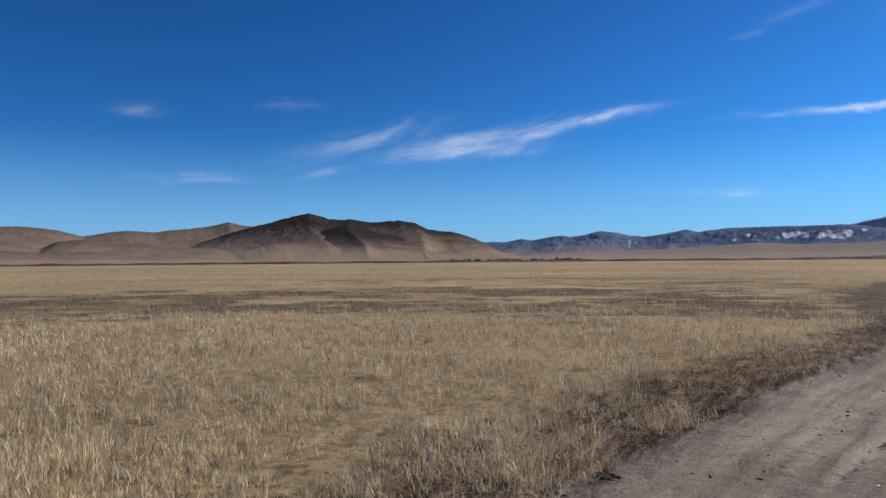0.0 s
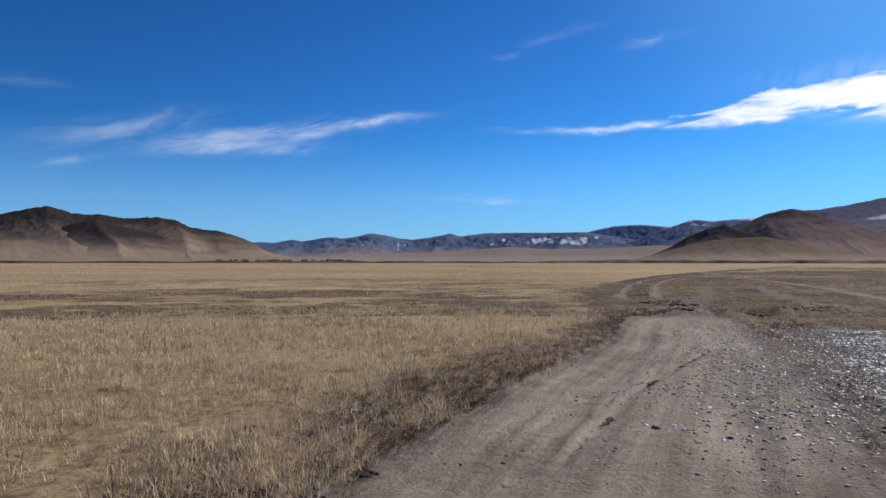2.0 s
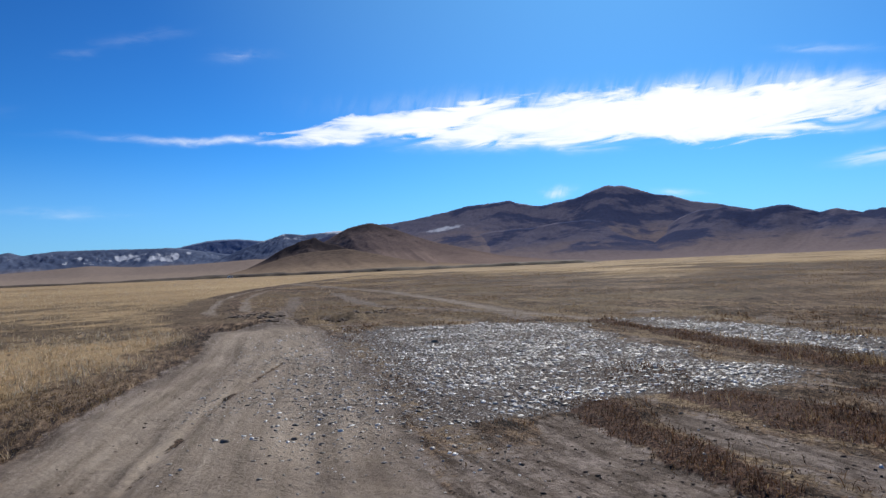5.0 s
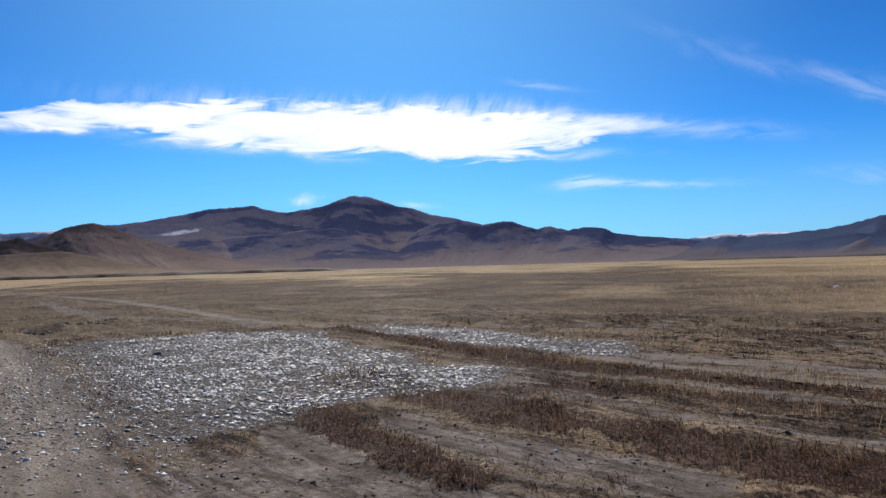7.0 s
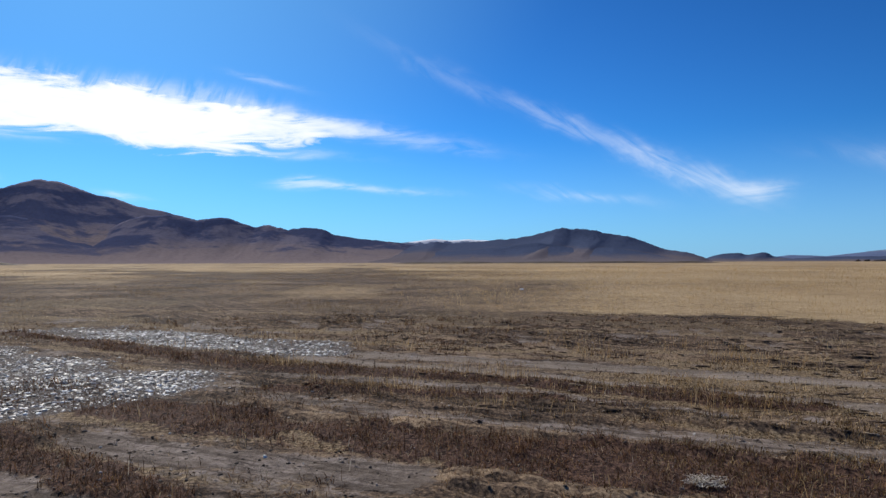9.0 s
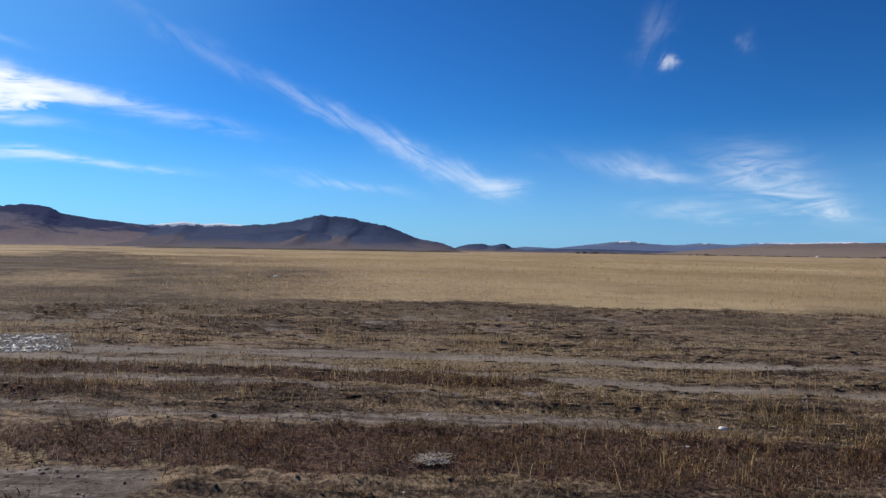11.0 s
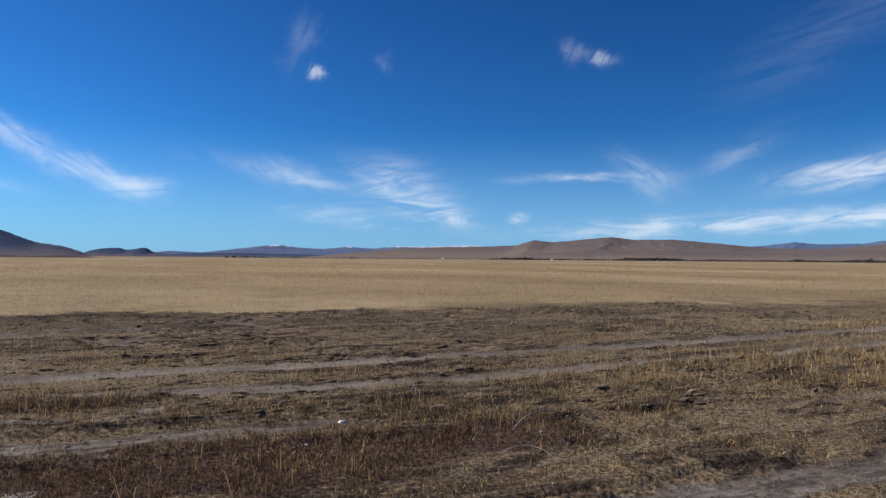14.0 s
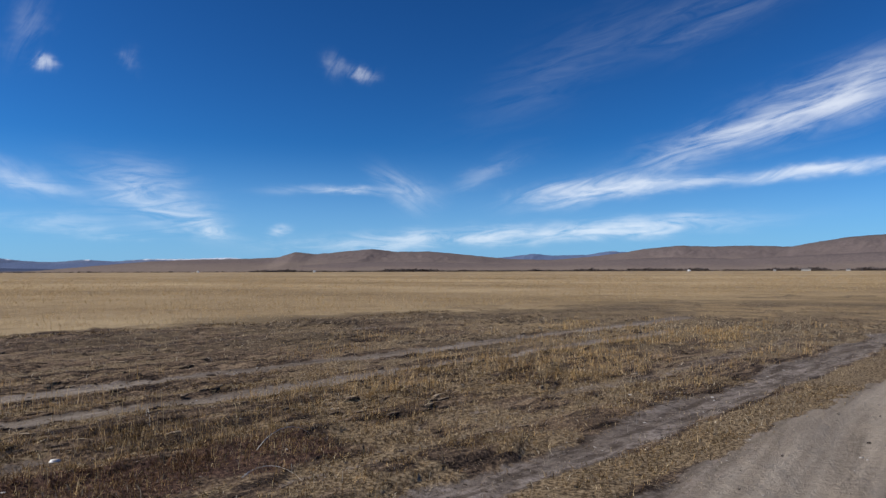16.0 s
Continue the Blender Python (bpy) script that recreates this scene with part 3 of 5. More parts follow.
    return {"bare": bare, "gravel": gravel, "gold": gold, "dark": dark, "rust": rust, "fringe": fringe, "left": left, "beyond": beyond, "between": between, "litter": litter, "lines": lines, "strips": strips, "clumps": clumps, "across": np.where(r < 40, side * road, 0), "strip": np.where(r < 60, east, 0), "wheels": np.maximum(step(road, half + 0.1, half - 0.5), 0.7 * np.maximum(step(nxt, 0.4, 0.1), step(east, 0.4, 0.1))) * (r < 60) + 0.5 * way_on * (r > 18)}, z


def mesh_from(name, verts, quads=None, tris=None):
    """A mesh from arrays of corners and faces."""
    me = bpy.data.meshes.new(name)
    quads = np.zeros((0, 4), int) if quads is None else quads
    tris = np.zeros((0, 3), int) if tris is None else tris
    me.vertices.add(len(verts))
    me.vertices.foreach_set("co", np.asarray(verts, np.float32).ravel())
    me.loops.add(quads.size + tris.size)
    me.loops.foreach_set("vertex_index", np.concatenate([quads.ravel(), tris.ravel()]).astype(np.int32))
    me.polygons.add(len(quads) + len(tris))
    me.polygons.foreach_set("loop_start", np.concatenate([np.arange(len(quads)) * 4, quads.size + np.arange(len(tris)) * 3]).astype(np.int32))
    me.update(calc_edges=True)
    me.validate()
    return me


def carry(me, name, values):
    layer = me.attributes.new(name, "FLOAT", "POINT")
    layer.data.foreach_set("value", np.asarray(values, np.float32))


def shade_smooth(me):
    me.polygons.foreach_set("use_smooth", np.ones(len(me.polygons), bool))


def build_ground():
    """One sheet from under the camera to the horizon, finer where it is near; the worn road is cut out of the same sheet."""
    turn = np.radians(np.concatenate([np.arange(-42, 206, 0.34), np.arange(207, 317, 3.0)]))
    rings = np.concatenate([np.linspace(0.3, 2.6, 14), 2.7 * 1.06 ** np.arange(0, 7), 4.0 * 1.0135 ** np.arange(0, 184), 47 * 1.06 ** np.arange(1, 82)])
    rings = rings[rings < 4950]
    a, r = np.meshgrid(turn, rings)
    x, y = r * np.sin(a), r * np.cos(a)
    masks, z = land(x.ravel(), y.ravel())
    n, k = len(rings), len(turn)
    verts = np.concatenate([np.stack([x.ravel(), y.ravel(), z], 1), [[0, 0, z[0]]]])
    i, j = np.meshgrid(np.arange(n - 1), np.arange(k), indexing="ij")
    i, j = i.ravel(), j.ravel()
    nj = (j + 1) % k
    quads = np.stack([i * k + j, (i + 1) * k + j, (i + 1) * k + nj, i * k + nj], 1)
    hub = np.stack([np.full(k, n * k), np.arange(k), (np.arange(k) + 1) % k], 1)
    worn = masks["bare"] * (np.hypot(verts[:-1, 0], verts[:-1, 1]) < 120) * (np.abs(masks["left"]) < 2.2)
    on_road = worn[quads].mean(1) > 0.5
    for name, pick, middle, label in (("ground", ~on_road, None, "flat dry steppe with straw-coloured turf and bare soil"),
                                      ("road", on_road, hub, "rutted pale dirt road worn through the steppe")):
        me = mesh_from(name, verts, quads[pick], middle)
        for key in ("bare", "gravel", "gold", "dark", "rust", "litter", "across", "strip", "wheels"):
            carry(me, key, np.append(masks[key], masks[key][0]))
        shade_smooth(me)
        me.materials.append(GROUND)
        bm = bmesh.new()
        bm.from_mesh(me)
        bmesh.ops.delete(bm, geom=[v for v in bm.verts if not v.link_faces], context="VERTS")
        bmesh.ops.recalc_face_normals(bm, faces=bm.faces)
        if bm.faces[0].normal.z < 0:
            bmesh.ops.reverse_faces(bm, faces=bm.faces)
        bm.to_mesh(me)
        bm.free()
        tagged(new(name, me), label, name, "", "structure")


build_ground()


# ---------------------------------------------------------------- hills and mountains
def ridge(name, label, crest, distance, front, paint, spur=5.0, skew=1.5, apron=0.22, foot=1300.0, back=350.0, rocky=0.05, crags=0.015, seed=0, snow=None, fine=0.08, owner=None, deep=0.5):
    """One ridge of hills: its tops and saddles as (azimuth, height as an angle), about as far away as distance.
    Spurs run down from the crest with gullies between them, and a long fan of outwash leads to the plain.
    A lower ridge before a range is a part of its owner."""
    crest = np.array(crest)
    az = np.arange(crest[0, 0], crest[-1, 0] + fine, fine)
    foot = max(foot, distance - 4.0 * front)
    knee = distance - min(1.5 * front, 0.8 * (distance - foot))
    r = np.concatenate([np.linspace(foot, knee, 10), np.linspace(knee, distance, int(np.clip(crest[:, 1].max() * 13, 10, 52)))[1:], distance + back * np.array([0.1, 0.4, 1.0])])
    A, R = np.meshgrid(az, r)
    X, Y = R * np.sin(np.radians(A)), R * np.cos(np.radians(A))
    d = np.clip((distance - R) / front, 0, None)
    low = np.clip(d, 0, 1)
    warp = 0.22 * spur * fbm(A / spur * 0.8 + 5.1 * seed, d * 1.2, 2, seed + 1)
    drift = A + (skew * d + warp) * np.minimum(1, d * 2.0)                      # spurs slant away from the line of sight
    H = sum(np.interp(drift + k, crest[:, 0], crest[:, 1]) for k in (-0.15, -0.05, 0.05, 0.15)) / 4
    H = distance * np.tan(np.radians(H * (1 + crags * np.exp(-d * 12) * fbm(A * 2.2, R / 60.0, 4, seed + 2, 0.7))))
    arms = 1 - 2.2 * np.sqrt(fbm(drift / spur + 3.7 * seed, d * 0.5, 2, seed + 3, 0.35) ** 2 + 0.012)      # 1 along a spur, below 0 in a gully
    fork = 1 - 2.2 * np.abs(fbm(drift / spur * 3.1, d * 1.3, 3, seed + 4, 0.5))
    width = 0.78 + deep * 0.36 * arms + deep * 0.1 * fork * low
    q = d / np.maximum(width, 0.28)
    slope = np.clip(1 - q / 1.25, 0, 1) ** 1.7
    fan = np.clip(1 - (distance - R) / (distance - foot), 0, 1) ** (2.0 + 0.5 * fbm(A / spur, d, 2, seed + 5))
    rough = fbm(X / 55.0, Y / 55.0, 5, seed + 6, 0.62)
    crag = (1 - 2.5 * np.abs(fbm(X / 90.0, Y / 90.0, 4, seed + 7, 0.6))) * step(slope, 0.15, 0.6)
    body = (1 - apron) * slope + apron * fan
    Z = H * body * (1 + rocky * np.minimum(1, d * 5) * (crag + 0.7 * rough)) + 0.006 * H * rough * fan
    behind = np.clip((R - distance) / back, 0, 1)
    Z = np.where(R > distance, H * (1 - 0.8 * behind ** 0.8), Z) + EYE * body - 1.5 * step(fan, 0.05, 0.0)
    cover = np.zeros(A.shape) if snow is None else snow(A, np.degrees(np.arctan2(Z - EYE, R)), fbm(A * 2.2, R / distance * 45, 4, seed + 8))
    P = np.stack([X, Y, Z], -1)
    normals = np.cross(np.gradient(P, axis=1), np.gradient(P, axis=0))
    normals = (normals / np.linalg.norm(normals, axis=-1, keepdims=True)).reshape(-1, 3)
    normals = np.where(normals[:, 2:3] < 0, -normals, normals)
    n, k = A.shape
    i, j = np.meshgrid(np.arange(n - 1), np.arange(k - 1), indexing="ij")
    i, j = i.ravel(), j.ravel()
    me = mesh_from(name, P.reshape(-1, 3), np.stack([i * k + j, i * k + j + 1, (i + 1) * k + j + 1, (i + 1) * k + j], 1))
    carry(me, "snow", cover.ravel())
    carry(me, "rise", (body * np.clip(H / H.max(), 0.02, 1) ** 0.6).ravel())
    shade_smooth(me)
    me.normals_split_custom_set_from_vertices(normals)
    me.materials.append(paint)
    ob = new(name, me)
    if owner:
        ob.parent = owner
        return tagged(ob, label)
    return tagged(ob, label, "hill" if "hill" in name else "mountain", "", "thing")


# paler than the near hills: distance haze is mixed into the base colour
OUTWASH = slope_material("outwash fans paled with haze", (0.3, 0.24, 0.2), (0.255, 0.205, 0.178), (0.17, 0.14, 0.125), patch=90.0, bare=0.66)
ROCKY_BROWN = slope_material("brown knoll with dark rocks", (0.215, 0.16, 0.138), (0.12, 0.094, 0.088), (0.04, 0.034, 0.037), patch=26.0, bare=0.47, crest=0.9, line=0.4)
PALE = slope_material("tan grass hillside with dark heath", (0.3, 0.226, 0.163), (0.2, 0.15, 0.116), (0.1, 0.079, 0.068), crest=0.6, bare=0.57, patch=55.0)
CRAGGY = slope_material("tan foot and dark craggy crest", (0.28, 0.21, 0.154), (0.13, 0.1, 0.084), (0.04, 0.034, 0.033), patch=30.0, crest=1.0, bare=0.56, line=0.4)
BARE_BROWN = slope_material("bare brown hillside", (0.25, 0.188, 0.162), (0.17, 0.129, 0.12), (0.05, 0.042, 0.046), patch=34.0, bare=0.5, crest=0.7)
# next three: blue haze of the distance is painted into the base colours
WOODED = slope_material("haze-tinted brown mountain with larch woods", (0.22, 0.18, 0.182), (0.15, 0.142, 0.19), (0.112, 0.11, 0.165), patch=70.0, forest=(0.052, 0.066, 0.13), wood=0.9, crest=0.3)
HAZED_DARK = slope_material("dark mountain tinted with blue haze", (0.15, 0.132, 0.147), (0.074, 0.095, 0.158), (0.05, 0.068, 0.122), patch=45.0, crest=0.8)
DISTANT = slope_material("far range tinted with blue haze", (0.235, 0.2, 0.2), (0.122, 0.154, 0.235), (0.092, 0.12, 0.195), patch=120.0, forest=(0.056, 0.08, 0.148), wood=0.6)
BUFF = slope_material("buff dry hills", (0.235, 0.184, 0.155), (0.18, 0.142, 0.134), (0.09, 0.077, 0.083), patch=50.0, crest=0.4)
# both carry the blue of distant air in their base colour
FAR_HAZED = slope_material("far low hills tinted with blue haze", (0.16, 0.195, 0.285), (0.13, 0.17, 0.28), (0.1, 0.13, 0.22), patch=60.0)
FAR_SNOW = slope_material("very far snowy range tinted with haze", (0.18, 0.215, 0.3), (0.16, 0.2, 0.3), (0.14, 0.17, 0.25), (0.85, 0.87, 0.92), patch=80.0)

tan_hills = ridge("brown_hill", "smooth tan steppe hills in low folds", [(-47, 0.8), (-40, 2.0), (-33.1, 2.7), (-31.7, 2.73), (-29.6, 2.5), (-27.9, 2.04), (-26.3, 2.35), (-24.9, 2.5), (-22.9, 2.4), (-21.9, 2.57), (-20.2, 2.72),
                  (-18.8, 2.92), (-17.5, 3.26), (-16.4, 2.97), (-13.5, 2.7), (-9.0, 1.8), (-3.0, 0.6), (2.0, 0.0)], 2600, 760, PALE, 4.5, -2.5, 0.3, 1180, rocky=0.03, seed=3)
ridge("foothill", "low tan fold of steppe", [(-47, 0.5), (-38, 1.3), (-33.1, 1.62), (-31.2, 1.3), (-30.6, 1.15), (-29.6, 1.65), (-27.8, 1.83), (-25.5, 1.5), (-23.5, 1.5), (-21.9, 1.24), (-18.6, 1.15), (-15.0, 0.5), (-12.0, 0.0)],
      2000, 420, PALE, 3.5, 2.0, 0.3, 1180, rocky=0.03, seed=4, fine=0.1, owner=tan_hills)
ridge("foothill", "lowest tan fold of steppe", [(-47, 0.3), (-40, 0.9), (-33.1, 1.0), (-31, 0.8), (-27.4, 0.9), (-25.1, 0.55), (-21, 0.6), (-17, 0.25), (-13.0, 0.0)], 1600, 220, PALE, 3.0, -1.5, 0.3, 1100, rocky=0.02, seed=6, fine=0.12, owner=tan_hills)
craggy = ridge("rocky_hill", "brown hill with a dark craggy crest", [(-24.0, 0.2), (-20.0, 1.5), (-17.0, 2.5), (-15.5, 2.93), (-14.4, 3.2), (-13.3, 3.52), (-11.2, 4.06), (-9.6, 3.6), (-8.7, 3.46), (-7.7, 3.56), (-5.9, 3.3), (-3.7, 3.43), (-2.3, 3.2),
               (-1.4, 2.73), (0.1, 2.47), (0.8, 2.47), (2.2, 2.05), (3.4, 1.55), (4.3, 1.0), (5.3, 0.55), (8.0, 0.0)], 2300, 640, CRAGGY, 4.0, -1.6, 0.3, 1150, rocky=0.05, crags=0.03, seed=7, fine=0.07, deep=0.4)
ridge("buttress", "smooth tan spur running down to the plain", [(-20.0, 0.0), (-16.5, 0.9), (-13.3, 1.6), (-11.0, 2.25), (-9.8, 2.65), (-8.7, 3.0), (-8.0, 3.15), (-7.0, 2.95), (-5.0, 2.4), (-2.0, 1.7), (1.0, 0.9), (4.0, 0.3), (6.0, 0.0)],
      2080, 480, CRAGGY, 2.8, -2.2, 0.3, 1150, rocky=0.03, seed=9, fine=0.07, owner=craggy, deep=0.3)
hazed_range = ridge("far_mountain", "far mountains with patches of snow, tinted with blue haze", [(0.0, 1.3), (4.1, 1.55), (5.3, 1.52), (6.6, 1.79), (7.4, 1.64), (9.5, 1.99), (10.2, 2.02), (10.5, 1.88), (12.0, 2.09), (13.0, 2.35), (14.3, 2.19), (15.4, 1.94), (16.5, 1.82),
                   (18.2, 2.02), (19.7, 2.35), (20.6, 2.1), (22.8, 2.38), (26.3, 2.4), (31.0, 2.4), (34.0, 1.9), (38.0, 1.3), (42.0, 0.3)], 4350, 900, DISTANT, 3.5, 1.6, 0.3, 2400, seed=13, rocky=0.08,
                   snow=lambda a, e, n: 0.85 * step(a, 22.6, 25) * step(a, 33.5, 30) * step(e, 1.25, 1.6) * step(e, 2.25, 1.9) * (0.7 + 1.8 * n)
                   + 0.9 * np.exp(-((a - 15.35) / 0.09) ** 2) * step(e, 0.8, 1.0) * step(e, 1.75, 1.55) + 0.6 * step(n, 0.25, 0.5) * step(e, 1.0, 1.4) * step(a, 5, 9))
ridge("dome", "wooded dome behind, tinted dark blue with haze", [(28.0, 1.8), (31.0, 2.4), (33.4, 2.9), (35.3, 2.99), (37.6, 2.76), (40, 2.2), (43.0, 1.2)], 4650, 500, FAR_HAZED, 4.0, 1.0, 0.2, 3400, 200, seed=15, owner=hazed_range)
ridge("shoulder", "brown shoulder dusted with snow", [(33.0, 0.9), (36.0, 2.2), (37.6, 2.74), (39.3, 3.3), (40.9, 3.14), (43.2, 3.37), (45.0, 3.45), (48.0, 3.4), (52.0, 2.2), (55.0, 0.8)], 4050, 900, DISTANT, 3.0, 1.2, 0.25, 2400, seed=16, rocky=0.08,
      snow=lambda a, e, n: 0.55 * step(e, 1.8, 2.8) * (0.5 + 1.4 * n) + 1.2 * step(a, 42.3, 43) * step(a, 45.5, 44.6) * step(e, 3.1, 3.3), owner=hazed_range)
ridge("foothill", "long tan outwash fan", [(4.0, 0.2), (10.2, 0.62), (17.0, 0.72), (21.2, 0.95), (24.8, 1.2), (28.0, 1.0), (32.0, 1.05), (37.0, 1.3), (41.0, 1.0), (46.0, 0.3)], 3500, 900, OUTWASH, 4.0, 1.2, 0.4, 1700, seed=18, fine=0.14, rocky=0.02, owner=hazed_range)
knolls = ridge("dark_brown_hill", "low brown hill with a pointed rocky knoll", [(37.0, 0.1), (40.5, 1.5), (42.6, 2.62), (44.4, 3.58), (45.8, 3.88), (46.4, 3.97), (47.5, 3.67), (49.5, 2.92), (51.5, 2.19), (54.5, 1.46), (57.1, 0.8), (61.0, 0.3), (64.0, 0.0)],
               1850, 480, BARE_BROWN, 4.0, -2.5, 0.25, 1000, rocky=0.05, crags=0.02, seed=23, fine=0.06, deep=0.6)
ridge("knoll", "pointed brown knoll with dark rocks", [(35.0, 0.0), (37.4, 1.05), (39.1, 2.05), (40.5, 2.6), (41.3, 2.78), (41.7, 2.92), (42.2, 2.6), (42.7, 2.4), (43.6, 2.2), (45.0, 1.6), (47.0, 0.7), (49.0, 0.0)], 1640, 260, ROCKY_BROWN, 2.2, 1.5, 0.2, 1000, rocky=0.1, crags=0.03, seed=24, fine=0.06,
      owner=knolls, deep=0.6)
ridge("foothill", "low brown fold at the hill's foot", [(34.0, 0.0), (37.0, 0.7), (39.1, 1.32), (40.8, 1.68), (44.4, 1.88), (46.3, 1.44), (49.0, 0.8), (53.0, 0.3), (57.0, 0.0)], 1420, 250, PALE, 2.8, -2.0, 0.25, 950, rocky=0.03, seed=25, fine=0.08, owner=knolls)
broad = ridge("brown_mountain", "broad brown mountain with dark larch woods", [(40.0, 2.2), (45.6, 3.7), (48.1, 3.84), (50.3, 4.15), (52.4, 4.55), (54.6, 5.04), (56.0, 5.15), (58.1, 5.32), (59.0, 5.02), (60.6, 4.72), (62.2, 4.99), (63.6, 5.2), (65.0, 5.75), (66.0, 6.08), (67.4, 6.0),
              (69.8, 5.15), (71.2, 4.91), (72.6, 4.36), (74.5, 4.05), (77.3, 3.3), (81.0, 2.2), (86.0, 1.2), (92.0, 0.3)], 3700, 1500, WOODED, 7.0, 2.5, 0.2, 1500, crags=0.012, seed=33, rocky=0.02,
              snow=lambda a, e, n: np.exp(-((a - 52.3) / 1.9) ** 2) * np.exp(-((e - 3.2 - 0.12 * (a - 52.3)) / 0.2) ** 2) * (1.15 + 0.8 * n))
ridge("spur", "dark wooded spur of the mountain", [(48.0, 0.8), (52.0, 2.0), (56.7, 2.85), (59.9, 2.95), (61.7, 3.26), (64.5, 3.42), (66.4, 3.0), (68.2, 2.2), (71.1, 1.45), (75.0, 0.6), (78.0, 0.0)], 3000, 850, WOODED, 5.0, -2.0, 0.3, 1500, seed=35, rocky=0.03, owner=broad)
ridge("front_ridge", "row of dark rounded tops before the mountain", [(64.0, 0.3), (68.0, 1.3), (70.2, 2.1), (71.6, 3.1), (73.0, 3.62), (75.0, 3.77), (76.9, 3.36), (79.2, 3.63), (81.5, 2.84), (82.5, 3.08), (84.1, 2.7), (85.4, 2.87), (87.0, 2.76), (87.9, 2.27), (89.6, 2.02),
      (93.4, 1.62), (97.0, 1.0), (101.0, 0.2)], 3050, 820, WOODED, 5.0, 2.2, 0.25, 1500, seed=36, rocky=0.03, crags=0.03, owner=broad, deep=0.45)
# its blue is haze painted into the material, not the rock's own colour
hazed_peak = ridge("hazed_mountain", "dark mountain above the plain, tinted with blue haze", [(88.0, 0.4), (92.0, 1.0), (95.1, 1.45), (96.5, 1.76), (97.5, 1.56), (99.4, 1.67), (101.5, 1.84), (103.2, 1.97), (104.8, 2.29), (106.4, 2.7), (107.2, 2.8), (107.6, 2.69), (108.8, 2.73), (109.7, 2.57), (110.8, 2.25),
              (112.1, 2.1), (113.9, 1.43), (115.2, 0.92), (116.7, 0.72), (117.9, 0.34), (118.6, 0.0)], 3000, 800, HAZED_DARK, 4.0, 2.6, 0.2, 1500, rocky=0.02, crags=0.05, seed=47, fine=0.07, deep=0.5)
ridge("foothill", "dark low spurs at the mountain's foot", [(90.0, 0.2), (95.0, 0.8), (99.0, 0.95), (103.0, 1.4), (105.0, 1.6), (108.0, 1.1), (111.0, 1.15), (114.0, 0.6), (117.0, 0.0)], 2650, 480, HAZED_DARK, 3.5, -1.5, 0.25, 1500, rocky=0.05, seed=44, owner=hazed_peak)
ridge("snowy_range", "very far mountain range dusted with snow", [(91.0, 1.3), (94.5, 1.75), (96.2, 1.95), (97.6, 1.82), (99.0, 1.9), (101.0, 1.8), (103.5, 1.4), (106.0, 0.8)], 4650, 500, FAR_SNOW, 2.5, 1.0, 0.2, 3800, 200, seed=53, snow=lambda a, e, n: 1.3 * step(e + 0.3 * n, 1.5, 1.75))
ridge("flat_topped_hill", "far flat-topped butte tinted with blue haze", [(117.6, 0.0), (118.4, 0.36), (119.4, 0.6), (120.6, 0.64), (121.0, 0.47), (121.5, 0.55), (122.2, 0.68), (122.55, 0.62), (122.8, 0.38), (124.0, 0.2), (126.0, 0.0)], 3900, 260, HAZED_DARK, 1.5, 0.6, 0.2, 3000, 200, seed=63, crags=0.05)
ridge("low_hazed_hill", "far low hills in haze-blue colour", [(121.5, 0.1), (124.0, 0.46), (126.6, 0.34), (128.4, 0.6), (130.9, 0.66), (132.3, 0.7), (135.6, 0.58), (138.0, 0.68), (142.6, 0.74), (147.0, 0.86), (151.0, 0.95), (154.0, 0.6), (158.0, 0.0)], 4300, 500, FAR_HAZED, 2.2, 1.0, 0.2, 3000, seed=64, fine=0.1, rocky=0.04, crags=0.04)
ridge("dark_ridge", "low dark ridge at the plain's edge", [(121.5, 0.0), (126.0, 0.3), (130.0, 0.32), (134.0, 0.26), (139.0, 0.2), (141.5, 0.0)], 3500, 260, HAZED_DARK, 2.0, 0.8, 0.1, 2800, seed=65, fine=0.12, crags=0.1)
ridge("snowy_crest", "far haze-tinted range with snow on its crest", [(126.0, 0.3), (128.5, 0.6), (130.9, 0.9), (132.3, 1.04), (134.0, 0.82), (136.0, 0.72), (138.0, 0.93), (140.0, 0.8), (142.3, 1.0), (145.1, 1.0), (148.0, 1.12), (150.5, 1.0), (153.0, 0.5)],
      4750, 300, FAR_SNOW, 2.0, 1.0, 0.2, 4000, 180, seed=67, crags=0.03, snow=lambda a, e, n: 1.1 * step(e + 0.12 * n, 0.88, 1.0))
buff = ridge("buff_hill", "mauve-buff dry hills with worn crests", [(134.0, 0.0), (139.1, 0.5), (142.3, 0.8), (145.5, 0.95), (150.0, 1.05), (152.1, 1.15), (153.6, 1.6), (155.2, 1.42), (158.0, 1.7), (159.9, 1.88), (161.8, 1.64), (164.7, 1.66), (166.6, 1.48), (169.4, 1.2), (171.3, 1.0), (175.0, 0.9),
             (178.0, 1.15), (180.5, 1.42), (182.3, 1.74), (184.9, 1.98), (187.0, 1.88), (190.2, 1.9), (192.9, 1.76), (194.8, 2.09), (196.6, 2.38), (199.0, 2.55), (203.0, 2.6), (209.0, 1.8), (215.0, 0.6)], 3500, 850, BUFF, 4.0, 1.8, 0.35, 1750, rocky=0.05, crags=0.025, seed=73, fine=0.1)
